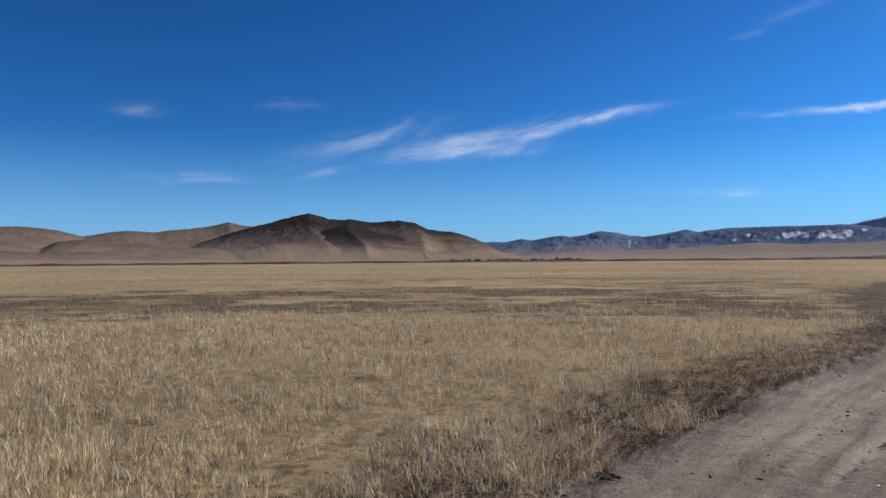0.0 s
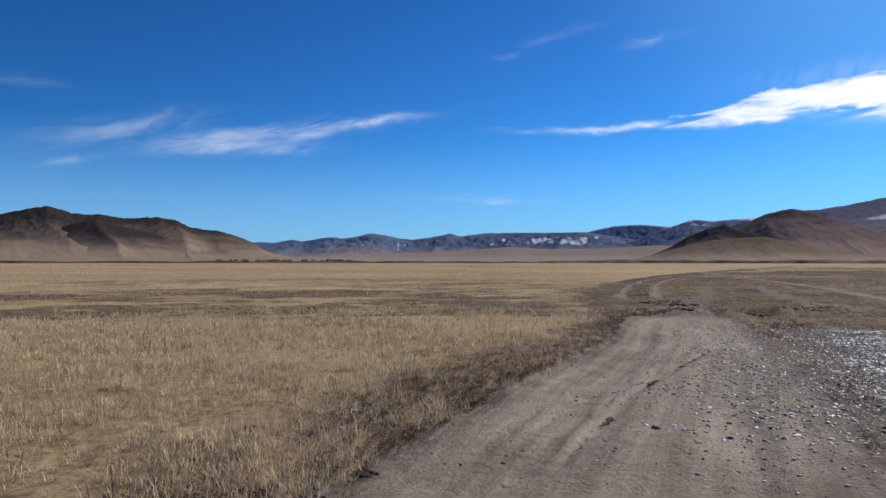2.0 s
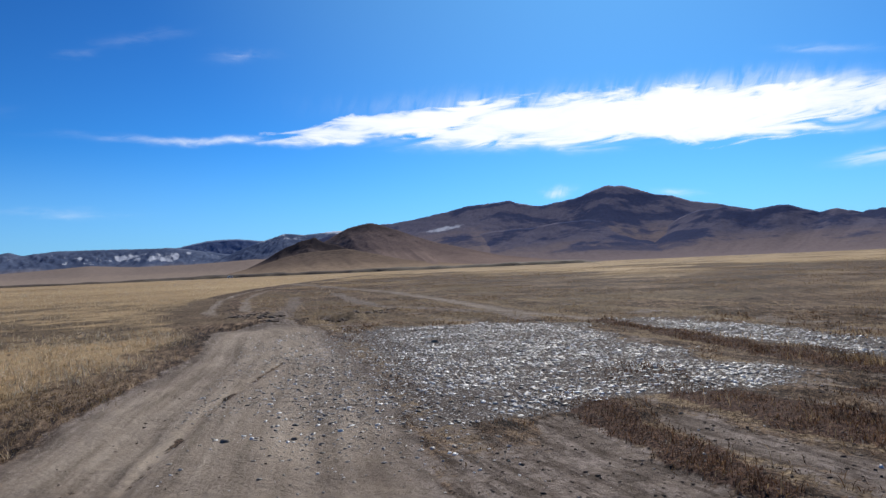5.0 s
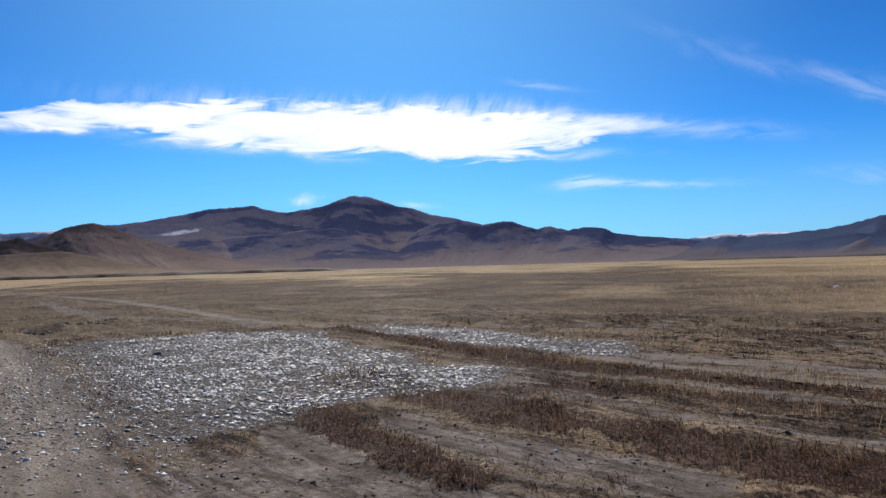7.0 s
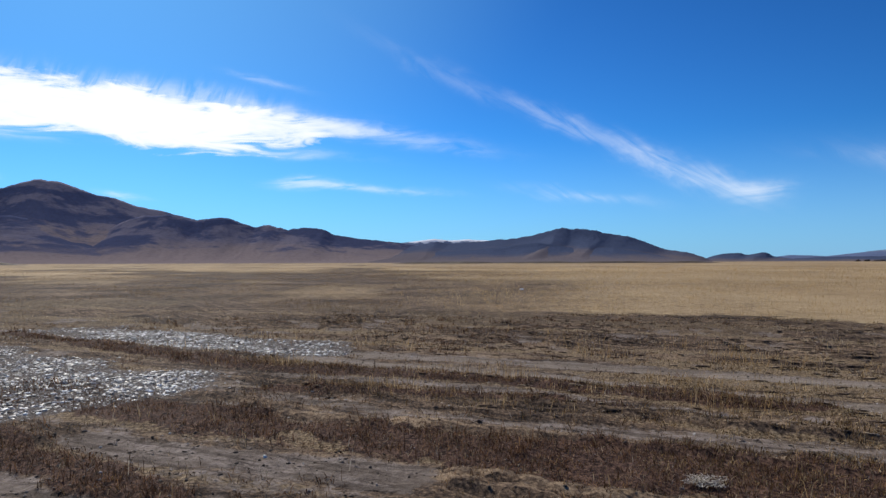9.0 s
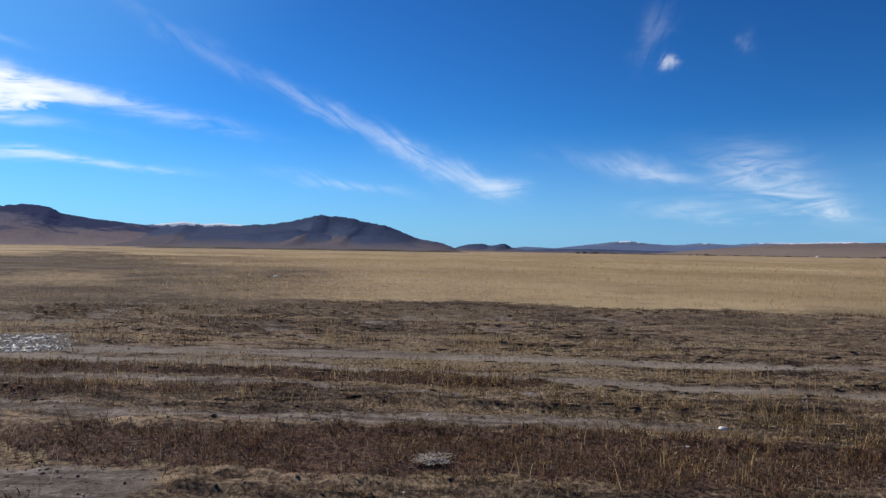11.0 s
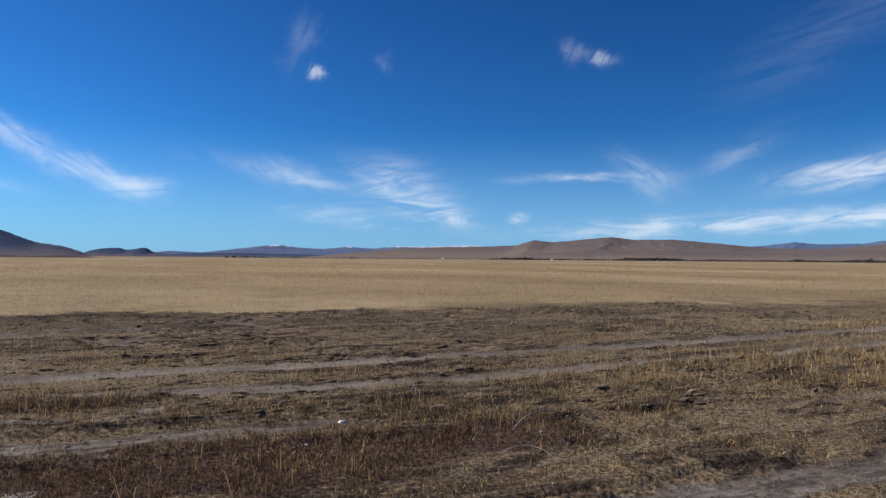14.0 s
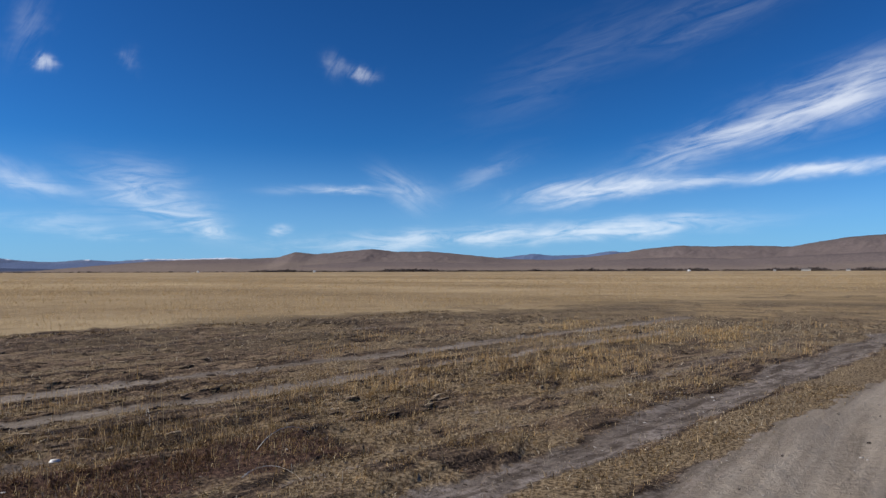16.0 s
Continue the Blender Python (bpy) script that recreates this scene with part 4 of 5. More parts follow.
ridge("foothill", "low buff fold before the hills", [(150.0, 0.0), (154.0, 0.5), (158.0, 0.75), (164.0, 0.8), (170.0, 0.6), (177.0, 0.75), (184.0, 1.05), (189.0, 0.9), (194.0, 1.1), (199.0, 1.3), (206.0, 0.8), (212.0, 0.0)], 2900, 420, BUFF, 3.5, -1.8, 0.35, 1750, rocky=0.03, seed=74, fine=0.12, owner=buff)
ridge("hazed_ridge", "far haze-blue ridge behind the dry hills", [(164.0, 0.5), (168.5, 0.95), (171.3, 1.17), (173.4, 1.42), (175.1, 1.25), (177.8, 1.32), (179.6, 1.6), (181.9, 1.45), (185.0, 1.75), (188.0, 1.5), (192.0, 0.6)], 4500, 500, FAR_HAZED, 2.5, 1.0, 0.2, 3400, 300, seed=75, crags=0.04,
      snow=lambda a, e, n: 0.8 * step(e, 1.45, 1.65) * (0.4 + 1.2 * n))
ridge("back_hill", "low tan hills closing the plain", [(205.0, 1.0), (222.0, 1.9), (236.0, 1.4), (248.0, 1.6), (262.0, 1.3), (276.0, 1.9), (290.0, 1.5), (303.0, 2.2), (316.0, 1.0)], 3600, 700, BUFF, 9.0, 3.0, 0.3, 1700, seed=83, fine=0.8)

# ---------------------------------------------------------------- dry grass
def spread(count, near, far, az0, az1, power, seed):
    """Random places in a sector round the camera's stand, thinning out with distance."""
    g = np.random.default_rng(seed)
    s = g.random(count)
    r = (near ** power + s * (far ** power - near ** power)) ** (1 / power)
    a = np.radians(az0 + (az1 - az0) * g.random(count))
    return r * np.sin(a), r * np.cos(a), g


def blades(name, label, x, y, z, high, wide, lean, paint, g, bent=True):
    """Grass stalks, each a tapered, bent blade rooted in the ground; one mesh of stuff."""
    n = len(x)
    face, tilt = g.random(n) * 2 * math.pi, g.random(n) * 2 * math.pi
    dx, dy = np.cos(face) * wide / 2, np.sin(face) * wide / 2
    lx, ly = np.cos(tilt) * lean * high, np.sin(tilt) * lean * high
    root = np.stack([x, y, z - 0.01], 1)
    side = np.stack([dx, dy, np.zeros(n)], 1)
    tip = root + np.stack([lx, ly, high * np.sqrt(np.maximum(1 - lean ** 2, 0.05))], 1)
    if bent:
        mid = root + np.stack([lx * 0.38, ly * 0.38, (tip - root)[:, 2] * 0.62 + 0.06 * high], 1)
        verts = np.stack([root - side, root + side, mid + side * 0.75, mid - side * 0.75, tip], 1).reshape(-1, 3)
        k = np.arange(n)[:, None] * 5
        me = mesh_from(name, verts, k + np.array([[0, 1, 2, 3]]), k + np.array([[3, 2, 4]]))
    else:
        verts = np.stack([root - side, root + side, tip], 1).reshape(-1, 3)
        me = mesh_from(name, verts, None, np.arange(n)[:, None] * 3 + np.array([[0, 1, 2]]))
    me.materials.append(paint)
    return tagged(new(name, me), label, "grass", "", "stuff")


def meadow(name, label, count, near, far, az0, az1, power, seed, want, high, wide, lean, paint, bent=True, bunch=9, loose=0.05, grow=9.0):
    """Tufts of bunch blades each, where want says they grow."""
    x, y, g = spread(count // bunch, near, far, az0, az1, power, seed)
    keep = g.random(len(x)) < want(land(x, y)[0], x, y)
    x, y = x[keep], y[keep]
    tall = (0.75 + 0.5 * step(fbm(x * 0.6, y * 0.6, 3, seed), -0.4, 0.5)) * (0.5 + 1.1 * g.random(len(x)) ** 1.5)
    x, y, tall = np.repeat(x, bunch), np.repeat(y, bunch), np.repeat(tall, bunch)
    spreadout = loose * (1 + np.hypot(x, y) / 25)
    x, y = x + g.normal(0, 1, len(x)) * spreadout, y + g.normal(0, 1, len(x)) * spreadout
    masks, z = land(x, y)
    r = np.hypot(x, y)
    h = (high[0] + (high[1] - high[0]) * g.random(len(x)) ** 1.6) * tall
    w = wide * (0.6 + 0.8 * g.random(len(x))) * np.maximum(1, r / grow)
    return blades(name, label, x, y, z, h, w, lean * (g.random(len(x)) ** 0.45 if lean > 0.9 else g.random(len(x))), paint, g, bent)


def tuft(x, y, seed, scale=1.4):
    return step(fbm(x * scale, y * scale, 3, seed), -0.35, 0.25)


def off_road(m):
    """Where short turf grows: off the bare wheel tracks and the stones, up to the standing grass."""
    return step(m["bare"], 0.75, 0.2) * (1 - m["gravel"] * 0.97)


def eastward(x, y):
    """0 among the rust-brown growth by the gravel, 1 beyond it."""
    return step(bearing_of(x, y) + 14 * fbm(x * 0.5, y * 0.5, 3, 143), 108, 128)


meadow("tall_dry_grass", "tall straw-coloured dry grass beside the road", 560000, 3.9, 23, -42, 46, 1.1, 101,
       lambda m, x, y: step(m["left"] + 1.6 * fbm(x * 0.8, y * 0.8, 3, 105) + 0.7 * step(np.hypot(x, y), 9, 6.5), 1.9, 3.6) * (1 - 0.75 * m["dark"]) * (0.2 + 0.8 * tuft(x, y, 102, 1.1)) * (0.28 + 0.72 * step(fbm(x * 2.6, y * 2.6, 3, 103), -0.15, 0.2)) * (1 - m["bare"]),
       (0.03, 0.21), 0.0045, 0.93, STRAW, True, 12, 0.035)
meadow("pale_straw_stalks", "thick bleached stalks standing above the grass", 30000, 3.9, 18, -42, 46, 1.1, 104,
       lambda m, x, y: step(m["left"], 2.4, 3.6) * (1 - 0.6 * m["dark"]) * tuft(x, y, 102, 1.1), (0.06, 0.22), 0.008, 0.9, LITTER, True, 3, 0.03)
meadow("meadow_grass", "dry straw meadow stretching to the hills", 300000, 19, 320, -42, 48, 0.75, 111,
       lambda m, x, y: np.where(m["left"] > 0, step(m["left"], 2.0, 3.5), 0.15 * step(m["left"] + 5 * fbm(x * 0.2, y * 0.2, 4, 45), -9, -3) * (m["left"] < -2)) * (1 - 0.85 * m["dark"]) * (1 - m["bare"]) * step(np.hypot(x, y), 320, 60), (0.06, 0.2), 0.006, 0.6, MEADOW, False, 5, 0.1, 14.0)
meadow("golden_field_grass", "golden standing grass of the open field", 420000, 18, 320, 84, 206, 0.75, 121,
       lambda m, x, y: step(m["beyond"] + 1.2 * fbm(x * 0.25, y * 0.25, 3, 123), 0.0, 1.2) * (m["beyond"] > 0) * step(np.hypot(x, y), 320, 60) * (0.5 + 0.5 * tuft(x, y, 122, 0.12)) * step(bearing_of(x, y) + 9 * fbm(x * 0.08, y * 0.08, 4, 124), 84, 116),
       (0.08, 0.26), 0.006, 0.75, FIELD, False, 5, 0.1, 16.0)
meadow("tan_field_grass", "thin tan grass of the open plain", 420000, 13, 260, 18, 112, 0.6, 125,
       lambda m, x, y: (m["left"] < -1.5) * step(np.hypot(x, y), 13, 19) * step(np.hypot(x, y), 260, 60) * (0.1 + 0.9 * step(fbm(x * 0.16, y * 0.16, 5, 126, 0.7), -0.15, 0.2)) * (1 - m["bare"]) * (1 - m["gravel"]) * step(bearing_of(x, y), 112, 92) * (1 - m["rust"]),
       (0.04, 0.16), 0.006, 0.8, TAN, False, 6, 0.1, 16.0)
meadow("short_brown_grass", "short trampled brown grass between wheel tracks", 520000, 3.9, 12, 15, 206, 1.4, 131,
       lambda m, x, y: np.where(m["left"] < 0, (m["left"] < -1.2) * (0.4 + 0.6 * tuft(x, y, 132, 2.6)) * step(m["lines"], 0.5, 0.2) * (0.12 + 0.88 * eastward(x, y)), 0.5 * step(m["left"], 1.5, 2.0) * step(m["left"], 5.0, 2.8)) * off_road(m),
       (0.015, 0.065), 0.006, 0.96, BROWN, True, 8, 0.035)
meadow("distant_short_grass", "worn brown turf out to the golden field", 260000, 11, 36, 30, 206, 1.1, 133,
       lambda m, x, y: (m["left"] < -1.5) * (m["beyond"] < 0.0) * tuft(x, y, 134, 1.6) * step(m["strips"], -0.1, 0.15) * off_road(m), (0.02, 0.08), 0.005, 0.95, BROWN, False, 6, 0.07)
meadow("straw_litter", "pale broken straw lying on short turf", 220000, 3.9, 24, 0, 206, 1.1, 135,
       lambda m, x, y: np.where(m["left"] < -1.5, (0.2 + 0.8 * m["litter"]) * (0.35 + 0.65 * step(-y, 3, 8)) * (1 - 0.85 * m["gravel"]), 0.4 * step(m["left"], 1.4, 1.9) * step(m["left"], 4.0, 2.4)) * (1 - 0.7 * m["bare"]) * (m["beyond"] < 0),
       (0.02, 0.1), 0.004, 0.985, LITTER, True, 4, 0.1)
meadow("rust_brown_grass", "low rust-brown scrubby grass in a belt", 480000, 4.0, 20, 35, 150, 1.2, 141,
       lambda m, x, y: np.maximum(step(m["rust"], 0.2, 0.8), 0.4 * (m["left"] < -1.8) * (m["beyond"] < 0) * (1 - eastward(x, y)) * (1 - m["gravel"]) * tuft(x, y, 144, 1.5)) * step(m["bare"], 0.7, 0.2) * (0.4 + 0.6 * tuft(x, y, 142, 2.2)),
       (0.02, 0.1), 0.0065, 0.94, RUSTY, True, 8, 0.04)
meadow("straw_stems", "scattered upright straw stems among short grass", 420000, 4.0, 34, 75, 206, 1.1, 151,
       lambda m, x, y: (m["left"] < -2.2) * step(m["bare"], 0.5, 0.1) * (1 - m["gravel"]) * (m["beyond"] < 0) * step(fbm(x * 0.9, y * 0.9, 3, 152), -0.1, 0.35)
       * step(reach(x, y, NEXT_TRACK)[0], 6.0, 1.0) * (0.25 + 0.75 * step(-y, 2, 7)) * step(m["lines"], 0.45, 0.15) * (0.3 + 0.7 * step(np.hypot(x, y), 6, 10)),
       (0.04, 0.21), 0.0037, 0.65, STEM, True, 7, 0.06)


meadow("track_edge_grass", "dark tussocky grass along the edges of the wheel tracks", 480000, 5.0, 27, 60, 200, 1.2, 171,
       lambda m, x, y: step(m["fringe"], 0.25, 0.7) * (0.35 + 0.65 * tuft(x, y, 172, 3.0)), (0.02, 0.115), 0.005, 0.93, BROWN, True, 9, 0.035)
meadow("golden_stems", "groups of tall golden stems along the track edges", 90000, 6.0, 20, 85, 195, 1.2, 173,
       lambda m, x, y: step(m["fringe"], 0.15, 0.6) * step(fbm(x * 0.7, y * 0.7, 3, 174), 0.0, 0.3), (0.08, 0.27), 0.004, 0.55, STEM, True, 6, 0.07)
meadow("roadside_grass", "short dry grass close beside the road", 60000, 1.6, 4.0, -180, 180, 1.6, 161,
       lambda m, x, y: step(np.abs(m["left"]), 1.9, 2.6) * (1 - m["bare"]) * (0.3 + 0.7 * tuft(x, y, 162, 2.0)), (0.02, 0.1), 0.004, 0.9, BROWN, True, 7, 0.05)


# ---------------------------------------------------------------- gravel
def pebble(g, size):
    """A flat angular stone: an uneven six-sided slab."""
    a = np.arange(6) * math.pi / 3 + g.random(6) * 0.7
    rad = size * (0.6 + 0.5 * g.random(6))
    squash, tall = 0.35 + 0.4 * g.random(), size * (0.1 + 0.18 * g.random())
    x, y = np.cos(a) * rad, np.sin(a) * rad * squash
    low = np.stack([x, y, np.full(6, -0.3 * tall)], 1)
    top = np.stack([x * 0.72, y * 0.72, tall * (0.75 + 0.4 * g.random(6))], 1)
    return np.concatenate([low, top])


SLAB_QUADS = np.array([[i, (i + 1) % 6, 6 + (i + 1) % 6, 6 + i] for i in range(6)] + [[6, 7, 8, 9], [6, 9, 10, 11]])


def spin(v, turn, tip):
    c, s = math.cos(turn), math.sin(turn)
    v = v @ np.array([[1, 0, 0], [0, math.cos(tip), math.sin(tip)], [0, -math.sin(tip), math.cos(tip)]])
    return v @ np.array([[c, s, 0], [-s, c, 0], [0, 0, 1]])


def slab_mesh(name, verts):
    me = mesh_from(name, verts, SLAB_QUADS)
    me.materials.append(STONE)
    return me


def build_gravel():
    """Broken stones: dense on the bed, strewn thinly over the road beside it; the nearest ones are parts of the patch."""
    x, y, g = spread(190000, 4.0, 21, 20, 112, 1.3, 201)
    masks, z = land(x, y)
    patchy = 0.3 + 0.7 * tuft(x, y, 202, 0.9)
    strewn = 0.2 * step(inside(x, y, GRAVEL_BED), -3.4, -0.4) * (masks["left"] < 0.6) * step(np.abs(masks["left"]), 2.9, 2.0) * step(fbm(x * 1.3, y * 1.3, 3, 203), -0.2, 0.4) * (0.25 + 0.75 * step(np.hypot(x, y), 5, 8))
    keep = np.where(g.random(len(x)) < np.maximum(masks["gravel"] ** 1.6 * patchy * 0.8, strewn))[0]
    keep = keep[np.argsort(np.hypot(x[keep], y[keep]))]
    shapes = [pebble(g, 1.0) for _ in range(40)]
    verts, quads = [], []
    for n, i in enumerate(keep[280:]):
        size = (0.012 + 0.054 * g.random() ** 2.4) * (0.55 + 0.45 * masks["gravel"][i])
        v = spin(shapes[g.integers(40)] * size, g.random() * 6.28, (g.random() - 0.5) * 0.5)
        verts.append(v + np.array([x[i], y[i], z[i] + 0.003]))
        quads.append(SLAB_QUADS + n * 12)
    me = mesh_from("gravel_patch", np.concatenate(verts), np.concatenate(quads))
    me.materials.append(STONE)
    patch = tagged(new("gravel_patch", me), "patch of pale grey and white broken stones", "gravel", "", "stuff")
    kinds = [slab_mesh("stone", v) for v in shapes[:16]]
    for i in keep[:280]:
        ob = new("stone", kinds[g.integers(16)])
        size = 0.009 + 0.03 * g.random() ** 2.5
        ob.matrix_world = pose(x[i], y[i], z[i] + 0.003, g.normal() * 8, g.normal() * 8, g.random() * 360) @ Matrix.Scale(size, 4)
        ob.parent = patch


build_gravel()


def build_crumbs():
    """Small lumps of earth strewn over the bare ground."""
    x, y, g = spread(76000, 3.9, 17, 0, 206, 1.0, 211)
    masks, z = land(x, y)
    on_track = masks["bare"] * np.where(np.abs(masks["left"]) < 1.9, 0.06, 0.6) + masks["between"] * 0.12
    keep = np.where(g.random(len(x)) < on_track * (0.25 + 0.75 * tuft(x, y, 212, 1.7)) * (1 - masks["gravel"]) ** 2)[0]
    shapes = [pebble(g, 1.0) * np.array([1, 1, 1.3]) for _ in range(24)]
    verts, quads = [], []
    for n, i in enumerate(keep):
        v = spin(shapes[g.integers(24)] * (0.006 + 0.025 * g.random() ** 2.6), g.random() * 6.28, (g.random() - 0.5) * 0.6)
        verts.append(v + np.array([x[i], y[i], z[i] + 0.002]))
        quads.append(SLAB_QUADS + n * 12)
    me = mesh_from("soil_crumbs", np.concatenate(verts), np.concatenate(quads))
    me.materials.append(EARTH)
    return tagged(new("soil_crumbs", me), "crumbs of dark earth strewn over bare soil", "soil", "", "stuff")


def earth_material():
    m, t = material("crumbled earth")
    tone = t.add("NewGeometry").outputs["Random Per Island"]
    finish(t, t.ramp(tone, (0.0, (0.04, 0.03, 0.023)), (0.6, (0.11, 0.085, 0.067)), (0.9, (0.22, 0.18, 0.15)), (1.0, (0.5, 0.47, 0.43))), 0.95)
    return m


EARTH = earth_material()
build_crumbs()


def build_hummocks(label, count, near, far, az0, az1, turn, seed, want):
    """Low broken hummocks of dark turf: sods that lie about one way."""
    x, y, g = spread(count, near, far, az0, az1, 1.1, seed)
    masks, z = land(x, y)
    keep = np.where(g.random(len(x)) < want(masks, x, y))[0]
    shapes = [pebble(g, 1.0) * np.array([2.1, 0.9, 1.15]) for _ in range(24)]
    verts, quads = [], []
    for n, i in enumerate(keep):
        v = spin(shapes[g.integers(24)] * (0.02 + 0.05 * g.random() ** 2), turn + g.normal() * 0.35, (g.random() - 0.5) * 0.3)
        verts.append(v + np.array([x[i], y[i], z[i]]))
        quads.append(SLAB_QUADS + n * 12)
    me = mesh_from("turf_hummocks", np.concatenate(verts), np.concatenate(quads))
    me.materials.append(DARK_TURF)
    return tagged(new("turf_hummocks", me), label, "turf", "", "stuff")


def turf_material():
    """Broken sods: dry straw-grey turf on top, earth sides painted darker for the shade on them."""
    m, t = material("dark broken turf")
    geo = t.add("NewGeometry")
    n = t.noise(geo.outputs["Position"], 60, 4, 0.7)
    mixed = t.math("MULTIPLY_ADD", geo.outputs["Random Per Island"], 0.6, t.math("MULTIPLY", n, 0.4))
    earth = t.ramp(mixed, (0.2, (0.04, 0.029, 0.023)), (0.9, (0.11, 0.08, 0.06)))
    top = t.ramp(mixed, (0.2, (0.07, 0.05, 0.036)), (0.5, (0.2, 0.15, 0.108)), (0.9, (0.46, 0.365, 0.26)))
    up = t.add("SeparateXYZ", None, Vector=geo.outputs["True Normal"]).outputs[2]
    finish(t, t.mix(t.smooth(up, 0.55, 0.85), earth, top), 0.95, n, 0.8, 0.01, 0.0)
    return m


DARK_TURF = turf_material()
build_hummocks("low dark broken hummocks of worn turf", 30000, 7.5, 27, 88, 204, math.atan2(0.83, 0.55), 221,
               lambda m, x, y: m["between"] * step(m["bare"], 0.6, 0.2) * (m["beyond"] < -0.3) * (1 - m["gravel"]) * (0.15 + 0.85 * step(fbm(x * 0.35, y * 0.35, 3, 222), -0.1, 0.3))
               * (m["left"] < -3) * (0.3 + 0.7 * step(np.hypot(x, y), 8, 12)))
build_hummocks("dark broken sods in the thin meadow behind the tall grass", 9000, 15, 42, -40, 34, 0.0, 223,
               lambda m, x, y: 0.55 * step(m["dark"], 0.3, 0.7) * (m["left"] > 2.5))


# ---------------------------------------------------------------- small things on the ground
def floor_at(x, y):
    return float(land(np.array([float(x)]), np.array([float(y)]))[1][0])


def part(name, bm, paint, parent, label=""):
    """One mesh object under a thing or under a part of it."""
    me = bpy.data.meshes.new(name)
    bm.to_mesh(me)
    bm.free()
    me.materials.append(paint)
    ob = new(name, me)
    ob.parent = parent
    return tagged(ob, label) if label else ob


def lump(bm, at, size, flat, g):
    """An uneven clod."""
    made = bmesh.ops.create_icosphere(bm, subdivisions=2, radius=1.0)["verts"]
    off = g.random(3) * 50
    for v in made:
        n = noise.noise(v.co * 1.3 + Vector(off)) * 0.55 + noise.noise(v.co * 3.1 + Vector(off)) * 0.3
        v.co = Vector((v.co.x * size * (1 + n), v.co.y * size * (1 + n) * 0.8, v.co.z * size * flat * (1 + n))) + Vector(at)


DUNG = plain("dark dried dung", (0.012, 0.009, 0.007), (0.05, 0.036, 0.026), 45.0)
CLOD = plain("dark turf clod", (0.085, 0.062, 0.047), (0.22, 0.165, 0.12), 30.0)


def lump_mesh(name, paint, seed):
    bm = bmesh.new()
    lump(bm, (0, 0, 0.08), 1.0, 0.36, np.random.default_rng(seed))
    me = bpy.data.meshes.new(name)
    bm.to_mesh(me)
    bm.free()
    me.materials.append(paint)
    return me


LUMPS = {"dung": [lump_mesh("lump", DUNG, 290 + k) for k in range(5)], "clod": [lump_mesh("lump", CLOD, 280 + k) for k in range(5)]}


def clods(name, label, category, x, y, count, across, size, seed):
    """A heap of uneven lumps, each a part of it."""
    g = np.random.default_rng(seed)
    heap = new(name)
    heap.location = (x, y, floor_at(x, y))
    for _ in range(count):
        ob = new("lump", LUMPS[category][g.integers(5)])
        dx, dy = g.normal() * across * 0.4, g.normal() * across * 0.25
        ob.parent = heap
        ob.matrix_local = pose(dx, dy, floor_at(x + dx, y + dy) - heap.location.z, g.normal() * 12, g.normal() * 12, g.random() * 360) @ Matrix.Scale(size * (0.6 + 0.7 * g.random()), 4)
    return tagged(heap, label, category)


clods("dung_pile", "dark dried dung pile at the edge of the dirt road", "dung", 1.21, 5.03, 9, 0.24, 0.04, 301)
clods("dung_pile", "small dark dung lump in the dry grass", "dung", 0.46, 6.69, 3, 0.1, 0.045, 302)
clods("dung_pile", "dark dung lumps beside the wheel track", "dung", 7.42, -10.03, 5, 0.2, 0.05, 303)
clods("dung_pile", "dark dung lumps near the golden field", "dung", 11.9, -11.8, 5, 0.22, 0.055, 304)
clods("turf_clod", "dark clod of turf on the wheel track edge", "clod", 5.58, -8.15, 3, 0.14, 0.035, 305)
clods("turf_clod", "small dark clod on bare soil", "clod", 7.12, -1.64, 3, 0.12, 0.03, 306)
for k, (x, y, size) in enumerate([(16.0, 22.0, 0.15), (16.4, 20.6, 0.17), (13.6, 16.8, 0.1), (14.8, 16.6, 0.11), (15.8, 16.2, 0.09), (17.8, 16.8, 0.14), (19.8, 17.6, 0.12), (17.4, 22.6, 0.15)]):
    clods("turf_clod", "dark broken turf clods along the worn bank", "clod", x, y, 16, size * 6, size * 0.75, 310 + k)
for k, (x, y) in enumerate([(7.8, 25.0), (8.8, 24.2), (11.2, 21.8), (5.0, 19.6), (6.0, 17.4)]):
    clods("turf_clod", "low dark clods of turf at the edge of the tall grass", "clod", x, y, 9, 1.2, 0.05, 340 + k)


def loose_stone(x, y, size, label, paint, seed):
    g = np.random.default_rng(seed)
    v = pebble(g, size)
    v[:, 2] *= 2.0
    me = mesh_from("stone", v, SLAB_QUADS)
    me.materials.append(paint)
    ob = new("stone", me)
    ob.location, ob.rotation_euler = (x, y, floor_at(x, y) + 0.004), (0.1, -0.08, g.random() * 6)
    return tagged(ob, label, "stone", "loose stones")


GREY_STONE = plain("grey field stone", (0.1, 0.08, 0.062), (0.3, 0.255, 0.205), 40.0, 0.9)
WHITE_STONE = plain("white quartz stone", (0.6, 0.58, 0.55), (0.85, 0.84, 0.82), 40.0, 0.5)
loose_stone(4.13, 5.5, 0.06, "flat grey stone lying on the dirt road", GREY_STONE, 321)
loose_stone(4.32, 5.34, 0.035, "small pale stone lying on the dirt road", WHITE_STONE, 322)
loose_stone(4.6, 5.05, 0.05, "brownish stone lying on the dirt road", GREY_STONE, 323)
loose_stone(5.04, 4.86, 0.04, "white stone at the gravel's edge", WHITE_STONE, 324)
loose_stone(4.77, -5.8, 0.06, "round white stone among brown grass", WHITE_STONE, 325)
